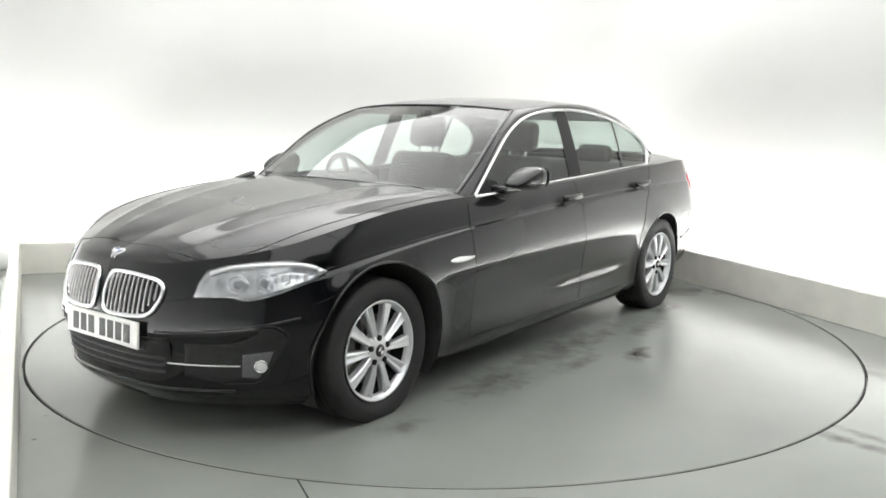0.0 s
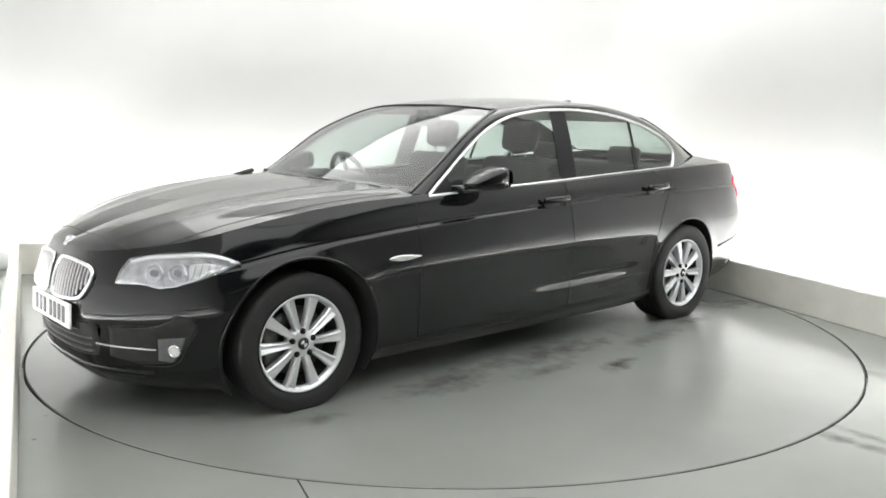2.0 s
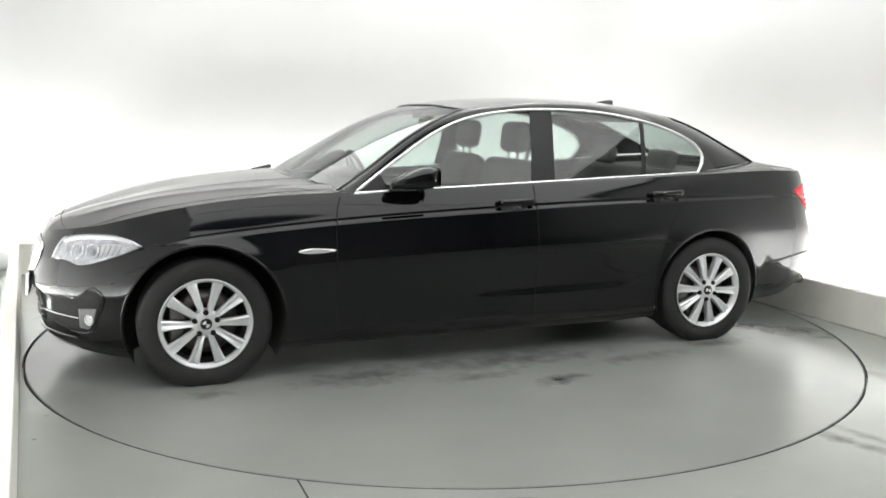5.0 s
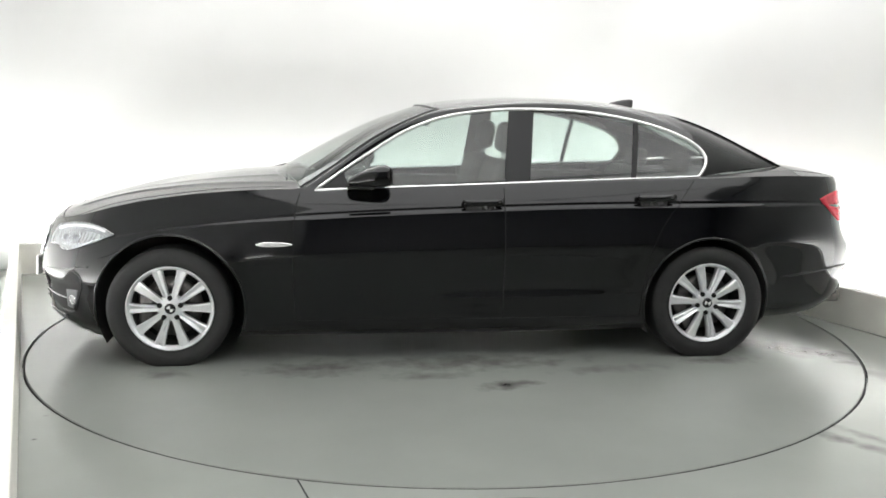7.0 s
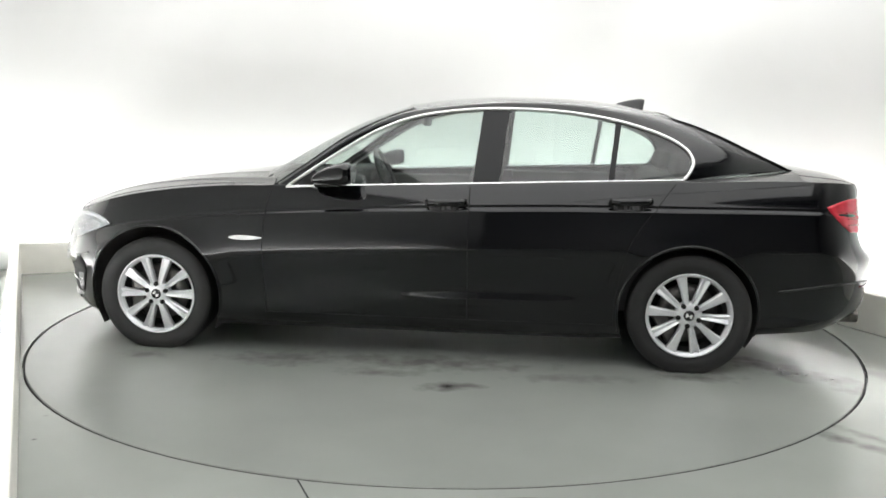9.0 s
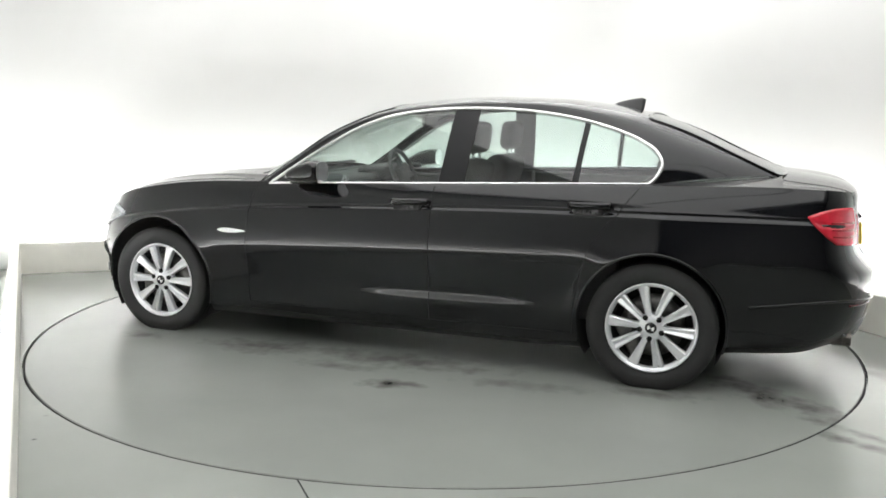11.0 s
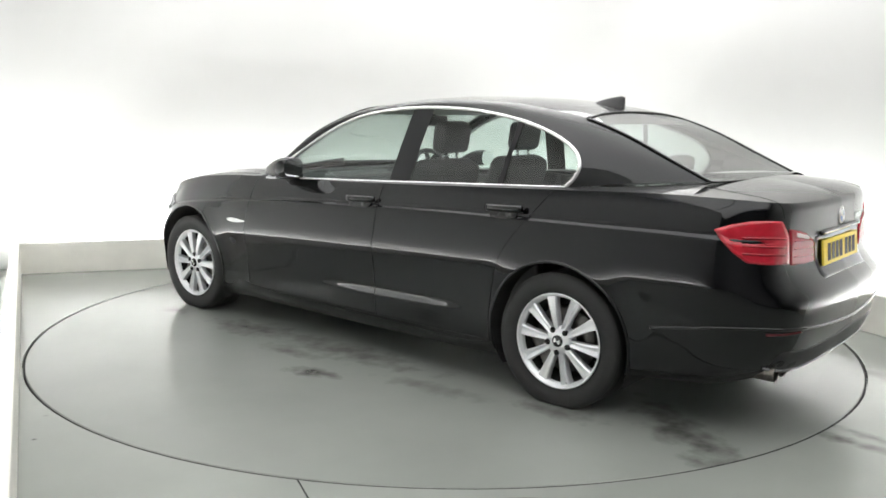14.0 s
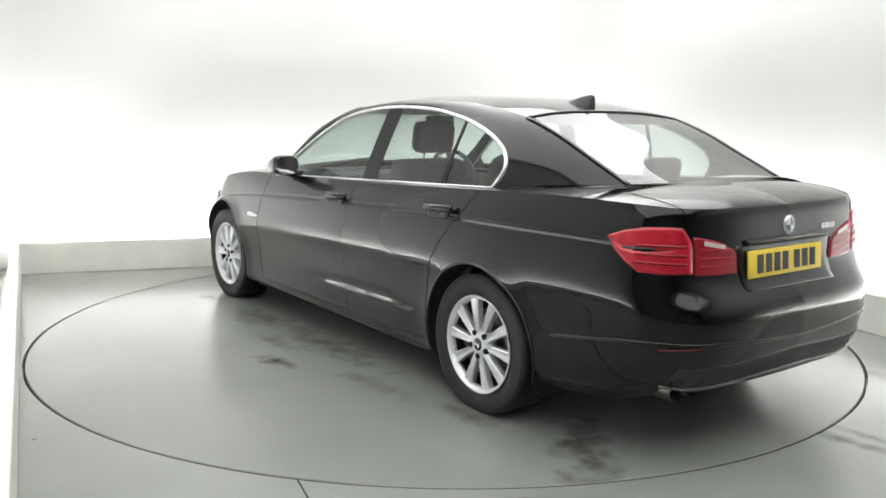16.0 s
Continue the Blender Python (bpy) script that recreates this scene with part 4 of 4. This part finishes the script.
        cw = w * 0.082
        for k in range(7):
            y = -w * 0.36 + k * w * 0.112 + (w * 0.05 if k > 3 else 0)
            bm = bmesh.new()
            box(bm, face * 0.0065, face * 0.008, -y - cw / 2, -y + cw / 2, -h * 0.34, h * 0.34)
            part("plate_bar", bm, INK, pl, smooth=False)
        pl.matrix_basis = pose(x, 0.03, zc, 0, tilt, 0)
        tagged(pl, label)

    number_plate("front_plate", 2.326, 0.455, 0.52, 0.111, WHITE_PLATE, -3, car, "white number plate with dark bars", 1)

    for s in SIDES:
        lamp = new("headlight")
        lamp.parent = car
        tagged(lamp, "clear headlight with round silver reflectors")
        out = [(2.19, 0.466, 0.618), (2.165, 0.468, 0.67), (2.12, 0.479, 0.719), (2.07, 0.54, 0.738), (2.011, 0.60, 0.748), (1.95, 0.665, 0.755), (1.888, 0.721, 0.757), (1.82, 0.775, 0.740), (1.764, 0.811, 0.711), (1.86, 0.785, 0.668), (1.96, 0.733, 0.632), (2.02, 0.685, 0.611), (2.064, 0.637, 0.602), (2.08, 0.615, 0.605), (2.097, 0.593, 0.617), (2.14, 0.53, 0.618)]
        out = flip_y(out, s)
        skin.patch("reflector", out, LAMP_GREY, lamp, off=0.003, edge=-0.002)
        for cy, cx, cz, r in ((0.605, 2.075, 0.672, 0.041), (0.690, 2.01, 0.680, 0.040)):
            ringq = [(cx - 0.6 * r * math.cos(a), s * (cy + r * math.cos(a) * 0.8), cz + r * math.sin(a)) for a in np.linspace(0, 2 * math.pi, 20, endpoint=False)]
            skin.patch("projector", ringq, LAMP_GREY, lamp, off=0.006, edge=0.0, rings=4, n=24, smooth=True)
            skin.line("light_ring", ringq, CHROME, lamp, "chrome light ring", wide=0.003, off=0.009, closed=True, n=28)
            small = [(cx - 0.6 * r * 0.42 * math.cos(a), s * (cy + r * 0.42 * math.cos(a) * 0.8), cz + r * 0.42 * math.sin(a)) for a in np.linspace(0, 2 * math.pi, 20, endpoint=False)]
            skin.patch("projector_lens", small, LAMP_SMOKE, lamp, off=0.012, edge=0.004, rings=4, n=20, smooth=True)
        skin.line("lamp_brow", flip_y([(2.13, 0.50, 0.712), (2.06, 0.565, 0.732), (1.96, 0.67, 0.742), (1.87, 0.75, 0.740), (1.81, 0.79, 0.722)], s), LAMP_BRIGHT, lamp, wide=0.022, off=0.006)
        cover = skin.patch("lens_cover", out, CLEAR, lamp, "clear lens", off=0.016, edge=-0.002)
        cover.visible_shadow = False
        skin.line("lamp_seam", out, GAP, lamp, wide=0.006, off=0.001, closed=True, n=90, smooth=False, tall=0.003)
        skin.patch("turn_bowl", flip_y([(1.985, 0.735, 0.725), (1.93, 0.765, 0.730), (1.85, 0.80, 0.712), (1.86, 0.79, 0.690), (1.94, 0.76, 0.655), (1.985, 0.735, 0.65)], s), LAMP_BRIGHT, lamp, "bright reflector bowl", off=0.006, edge=0.0, n=32, rings=4)
        for k in range(4):
            y0 = 0.752 + 0.011 * k
            skin.line("reflector_rib", flip_y([(1.98 - 0.03 * k, y0, 0.655 + 0.008 * k), (1.96 - 0.03 * k, y0 + 0.004, 0.725 - 0.004 * k)], s), LAMP_DARK, lamp, wide=0.004, off=0.008, n=8)
        # lower intake, its chrome bar and the fog lamp
        intake = flip_y([(2.225, 0.43, 0.285), (2.22, 0.44, 0.432), (2.15, 0.54, 0.430), (2.096, 0.617, 0.434), (2.05, 0.675, 0.465), (2.015, 0.72, 0.50), (1.975, 0.75, 0.485), (1.955, 0.763, 0.45), (1.985, 0.72, 0.36), (2.02, 0.666, 0.275), (2.12, 0.56, 0.262)], s)
        # no real depth here: the opening's shade is in the patch's dark colour
        skin.patch("side_intake", intake, LINER, car, "flat dark patch for the shaded side intake", off=0.003, edge=-0.003)
        skin.patch("fog_bezel", flip_y([(2.078, 0.622, 0.285), (2.075, 0.626, 0.382), (2.03, 0.68, 0.390), (1.992, 0.722, 0.395), (2.005, 0.70, 0.335), (2.03, 0.67, 0.280)], s), FOG_GREY, car, "grey plastic fog lamp bezel", off=0.006, edge=0.0, n=40)
        skin.line("intake_edge", flip_y([(2.10, 0.612, 0.438), (2.05, 0.677, 0.47), (2.015, 0.722, 0.505), (1.972, 0.753, 0.488), (1.952, 0.766, 0.45), (1.982, 0.723, 0.36), (2.018, 0.669, 0.270), (2.12, 0.563, 0.256)], s), PAINT, car, wide=0.006, off=0.002, n=50)
        fog = new("fog_lamp")
        fog.parent = car
        fr = 0.025
        fc = (2.030, 0.685, 0.334)
        loop = [(fc[0] - fr * 0.7 * math.cos(a), s * (fc[1] + fr * 0.75 * math.cos(a)), fc[2] + fr * math.sin(a)) for a in np.linspace(0, 2 * math.pi, 20, endpoint=False)]
        skin.patch("fog_reflector", loop, LAMP_BRIGHT, fog, off=0.010, edge=0.0, rings=4, n=24, smooth=True)
        skin.line("fog_ring", loop, CHROME, fog, wide=0.006, off=0.012, closed=True, n=24)
        skin.line("intake_bar", flip_y([(2.24, 0.36, 0.340), (2.17, 0.48, 0.336), (2.08, 0.615, 0.334)], s), SATIN, car, "thin bright bar", wide=0.008, off=0.006)
        skin.line("bumper_crease", flip_y([(2.26, 0.33, 0.47), (2.17, 0.48, 0.475), (2.03, 0.66, 0.50), (1.9, 0.78, 0.53)], s), PAINT, car, wide=0.012, off=0.0, tall=0.01)
    # dark patch laid on the skin, coloured for the shade behind the slats
    skin.patch("centre_intake", [(2.33, -0.41, 0.275), (2.32, -0.43, 0.43), (2.34, 0, 0.435), (2.32, 0.43, 0.43), (2.33, 0.41, 0.275), (2.34, 0, 0.265)], LINER, car, "flat dark patch for the shade behind the lower grille", off=0.003, edge=-0.003)
    skin.line("lip_edge", [(2.10, -0.60, 0.222), (2.25, -0.38, 0.226), (2.32, 0, 0.228), (2.25, 0.38, 0.226), (2.10, 0.60, 0.222)], PAINT, car, wide=0.014, off=0.001)
    for z in (0.295, 0.325, 0.355, 0.385):
        skin.line("intake_slat", [(2.33, -0.38, z), (2.34, 0, z), (2.33, 0.38, z)], PLASTIC, car, wide=0.010, off=0.008)

    # -- rear --
    for s in SIDES:
        tl = new("tail_light")
        tl.parent = car
        tagged(tl, "red tail light with glowing-bar pattern in two pieces")
        outer = flip_y([(-2.18, 0.81, 0.905), (-2.24, 0.78, 0.929), (-2.304, 0.74, 0.944), (-2.36, 0.67, 0.946), (-2.393, 0.617, 0.942), (-2.418, 0.587, 0.884), (-2.424, 0.582, 0.76), (-2.38, 0.70, 0.764), (-2.316, 0.779, 0.774), (-2.27, 0.808, 0.812), (-2.22, 0.82, 0.86)], s)
        inner = flip_y([(-2.415, 0.578, 0.907), (-2.435, 0.50, 0.894), (-2.44, 0.428, 0.874), (-2.449, 0.35, 0.83), (-2.451, 0.343, 0.747), (-2.44, 0.45, 0.746), (-2.425, 0.573, 0.752), (-2.42, 0.575, 0.83)], s)
        skin.patch("outer_lens", outer, RED_LENS, tl, "bright red lens", off=0.007, edge=-0.006, level=True)
        skin.patch("inner_lens", inner, RED_DARK, tl, "deep red lens", off=0.006, edge=-0.003)
        for k in range(3):
            z = 0.800 + 0.033 * k
            skin.line("light_bar", flip_y([(-2.29, 0.775, z + 0.010), (-2.35, 0.71, z + 0.005), (-2.40, 0.61, z)], s), RED_DARK, tl, wide=0.010, off=0.006, n=20)
            skin.line("light_bar", flip_y([(-2.43, 0.55, z - 0.012), (-2.45, 0.37, z - 0.020)], s), RED_LENS, tl, wide=0.008, off=0.0045, n=12)
        skin.patch("reverse_lens", flip_y([(-2.43, 0.53, 0.889), (-2.44, 0.42, 0.866), (-2.44, 0.415, 0.850), (-2.43, 0.53, 0.870)], s), PALE_LENS, tl, "pale reversing lens", off=0.008, edge=0.003, n=28)
        skin.line("rear_reflector", flip_y([(-2.40, 0.735, 0.478), (-2.50, 0.585, 0.482)], s), RED_DIM, car, "dark red bumper reflector", wide=0.012, off=0.001, n=14)
    skin.patch("plate_recess", [(-2.52, -0.33, 0.69), (-2.50, -0.36, 0.86), (-2.50, 0.36, 0.86), (-2.52, 0.33, 0.69)], GLOSS_BLACK, car, off=0.002, edge=-0.002)
    number_plate("rear_plate", -2.474, 0.778, 0.53, 0.113, YELLOW_PLATE, 5, car, "yellow number plate with dark bars", -1)
    roundel((-2.50, 0, 0.925), 0.040, car)
    for k in range(4):
        y = -0.27 - k * 0.032
        bm = bmesh.new()
        q = skin.near((-2.5, y, 0.90), 0.002)
        box(bm, q.x - 0.004, q.x + 0.004, y - 0.011, y + 0.011, 0.888, 0.912, 0.002)
        part("model_bar", bm, SATIN, car, "chrome model badge bar")
    skin.line("boot_handle", [(-2.52, -0.30, 0.872), (-2.52, 0, 0.876), (-2.52, 0.30, 0.872)], PAINT, car, wide=0.022, off=0.008)
    skin.line("rear_bumper_line", [(-1.95, -0.9, 0.456), (-2.3, -0.82, 0.500), (-2.5, -0.6, 0.495), (-2.59, 0, 0.465), (-2.5, 0.6, 0.495), (-2.3, 0.82, 0.500), (-1.95, 0.9, 0.456)], PAINT, car, wide=0.016, off=0.001, tall=0.014)
    skin.patch("rear_valance", [(-2.40, -0.72, 0.31), (-2.45, -0.68, 0.40), (-2.56, 0, 0.42), (-2.45, 0.68, 0.40), (-2.40, 0.72, 0.31), (-2.52, 0, 0.315)], PLASTIC, car, "black plastic rear valance", off=0.003, edge=-0.003)
    # grey strip that paints in the highlight on the valance's lower edge
    skin.line("valance_highlight", [(-2.40, -0.72, 0.318), (-2.52, 0, 0.325), (-2.40, 0.72, 0.318)], HIGHLIGHT_GREY, car, wide=0.012, off=0.003)
    for y in (0.655, 0.555):
        bm = bmesh.new()
        bmesh.ops.create_cone(bm, segments=24, radius1=0.036, radius2=0.036, depth=0.17, cap_ends=False)
        bmesh.ops.create_cone(bm, segments=24, radius1=0.031, radius2=0.031, depth=0.17, cap_ends=False)
        bmesh.ops.rotate(bm, verts=bm.verts, cent=(0, 0, 0), matrix=Matrix.Rotation(math.pi / 2, 3, "Y"))
        bmesh.ops.translate(bm, verts=bm.verts, vec=(-2.345, y, 0.298))
        part("exhaust_pipe", bm, EXHAUST, car, "dull steel exhaust pipe")
    # roof aerial fin
    bm = bmesh.new()
    rows_f = []
    for t in np.linspace(0, 1, 9):
        x = -1.13 - 0.17 * t
        h = 0.070 * (t ** 0.8) if t < 0.9 else 0.070 * 0.86
        w = 0.034 * (0.35 + 0.65 * math.sin(math.pi * (0.25 + 0.6 * t)))
        z = float(ROOF_Z(x)) - 0.004
        rows_f.append([bm.verts.new(p) for p in ((x, -w, z), (x - 0.01 * t, -w * 0.3, z + h * 0.8 + 0.004), (x - 0.012 * t, 0, z + h + 0.005), (x - 0.01 * t, w * 0.3, z + h * 0.8 + 0.004), (x, w, z))])
    for p, q in zip(rows_f, rows_f[1:]):
        for c in range(4):
            bm.faces.new((p[c], p[c + 1], q[c + 1], q[c]))
    bm.faces.new(rows_f[0])
    bm.faces.new(rows_f[-1])
    part("roof_aerial", bm, PLASTIC, car, "black shark-fin aerial")

    # -- sides: mirrors, handles, indicators --
    for s in SIDES:
        mirror = new("door_mirror")
        mirror.parent = doors["front_door", s]
        bm = bmesh.new()
        bmesh.ops.create_uvsphere(bm, u_segments=24, v_segments=16, radius=1)
        for v in bm.verts:
            x, y, z = [math.copysign(abs(q) ** 0.6, q) for q in v.co]
            t = (x + 1) / 2
            lo, hi = 0.968 + 0.012 * t, 1.102 - 0.010 * t - 0.075 * t * t
            v.co = (0.315 + 0.235 * t, s * (0.945 - 0.02 * t + 0.088 * y * (1 - 0.25 * t)), (lo + hi) / 2 + (hi - lo) / 2 * z)
        part("mirror_shell", bm, PAINT, mirror, "black painted mirror shell")
        bm = bmesh.new()
        bmesh.ops.create_circle(bm, cap_ends=True, segments=24, radius=1)
        for v in bm.verts:
            v.co = (0.3145, s * (0.945 + 0.072 * math.copysign(abs(v.co.x) ** 0.7, v.co.x)), 1.035 + 0.054 * math.copysign(abs(v.co.y) ** 0.7, v.co.y))
        part("mirror_glass", bm, CHROME, mirror, "mirror glass", smooth=False)
        bm = bmesh.new()
        box(bm, 0.40, 0.55, s * 0.79, s * 0.90, 0.955, 0.995, 0.015)
        part("mirror_foot", bm, GLOSS_BLACK, mirror)
        for nm, x0, x1, z in (("front_door", -0.075, -0.29, 0.885), ("rear_door", -1.055, -1.27, 0.912)):
            h = new("door_handle")
            h.parent = doors[nm, s]
            cup = [(x0 - 0.01, s * 0.92, z), (x0 - 0.04, s * 0.92, z - 0.028), (x1 + 0.07, s * 0.92, z - 0.028), (x1 + 0.04, s * 0.92, z), (x1 + 0.07, s * 0.92, z + 0.022), (x0 - 0.04, s * 0.92, z + 0.022)]
            skin.patch("handle_cup", cup, PLASTIC, h, off=0.008, edge=-0.004, smooth=True, n=30)
            path = []
            for t in np.linspace(0, 1, 14):
                x = x0 + (x1 - x0) * t
                q = skin.near((x, s * 0.93, z + 0.008 * t))
                path.append((x, q.y + s * (0.010 + 0.028 * math.sin(math.pi * t) ** 0.45), z + 0.006 * t))
            sweep("handle_bar", path, ring_profile(0.012, 0.019, 10), PAINT, h)
        ind = flip_y([(1.035, 0.92, 0.668), (0.985, 0.92, 0.682), (0.90, 0.92, 0.679), (0.835, 0.92, 0.668), (0.90, 0.92, 0.656), (0.985, 0.92, 0.655)], s)
        skin.patch("side_indicator", ind, SATIN, made["front_wing", s], "silver side indicator", off=0.005, edge=-0.002, smooth=True, n=32, rings=5)
    for y0, y1 in ((0.62, -0.02), (-0.05, -0.60)):
        pts = [(0.94 - 0.10 * abs(y0 + (y1 - y0) * t) - 0.03 * t, y0 + (y1 - y0) * t, 1.008 + 0.02 * t - 0.045 * abs(y0 + (y1 - y0) * t)) for t in np.linspace(0, 1, 12)]
        sweep("wiper", pts, ring_profile(0.008, 0.010, 6), PLASTIC, car)
    # small block placed to fit the camera's view of a dark spot
    bm = bmesh.new()
    box(bm, -0.065, 0.065, -0.022, 0.022, -0.011, 0.011, 0.008, Matrix.Translation((0.965, -0.65, 0.985)) @ Matrix.Rotation(radians(13), 4, "Y"))
    part("screen_foot_block", bm, PLASTIC, car, "small black block at the foot of the screen")
    bm = bmesh.new()
    box(bm, 0.80, 0.99, -0.70, 0.70, 0.925, 0.965, 0.01)
    part("scuttle", bm, PLASTIC, car)

    # -- wheels --
    for ax, face in ((AXLE + 0.002, 0.858), (-AXLE - 0.010, 0.897)):
        for s in SIDES:
            w = wheel()
            w.parent = car
            w.matrix_basis = pose(ax, s * face, WHEEL_Z, 0, 0 if ax > 0 else 31, 0 if s > 0 else 180)
            # flattened where the tyre stands
            turn = w.matrix_basis.to_3x3()
            for ob in w.children:
                if ob.name.startswith(("tyre", "tread_groove")):
                    for v in ob.data.vertices:
                        q = turn @ v.co
                        if q.z < -WHEEL_Z + 0.002:
                            q.z = -WHEEL_Z + 0.002
                            v.co = turn.inverted() @ q
            tagged(w, "silver ten-spoke alloy wheel with black tyre")
    return car


# ---- the turn ----
PHI = [(0.0, 233.43), (0.25, 232.55), (0.5, 231.33), (0.75, 229.85), (1.0, 228.24)] + [(1.0 + 0.5 * i, 228.24 - 3.3765 * i) for i in range(1, 31)]


def motions():
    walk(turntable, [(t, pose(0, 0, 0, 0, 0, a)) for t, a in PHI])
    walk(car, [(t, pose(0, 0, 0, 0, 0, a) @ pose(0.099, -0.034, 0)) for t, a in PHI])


build_booth()
turntable = build_turntable()
car = build_car()
motions()
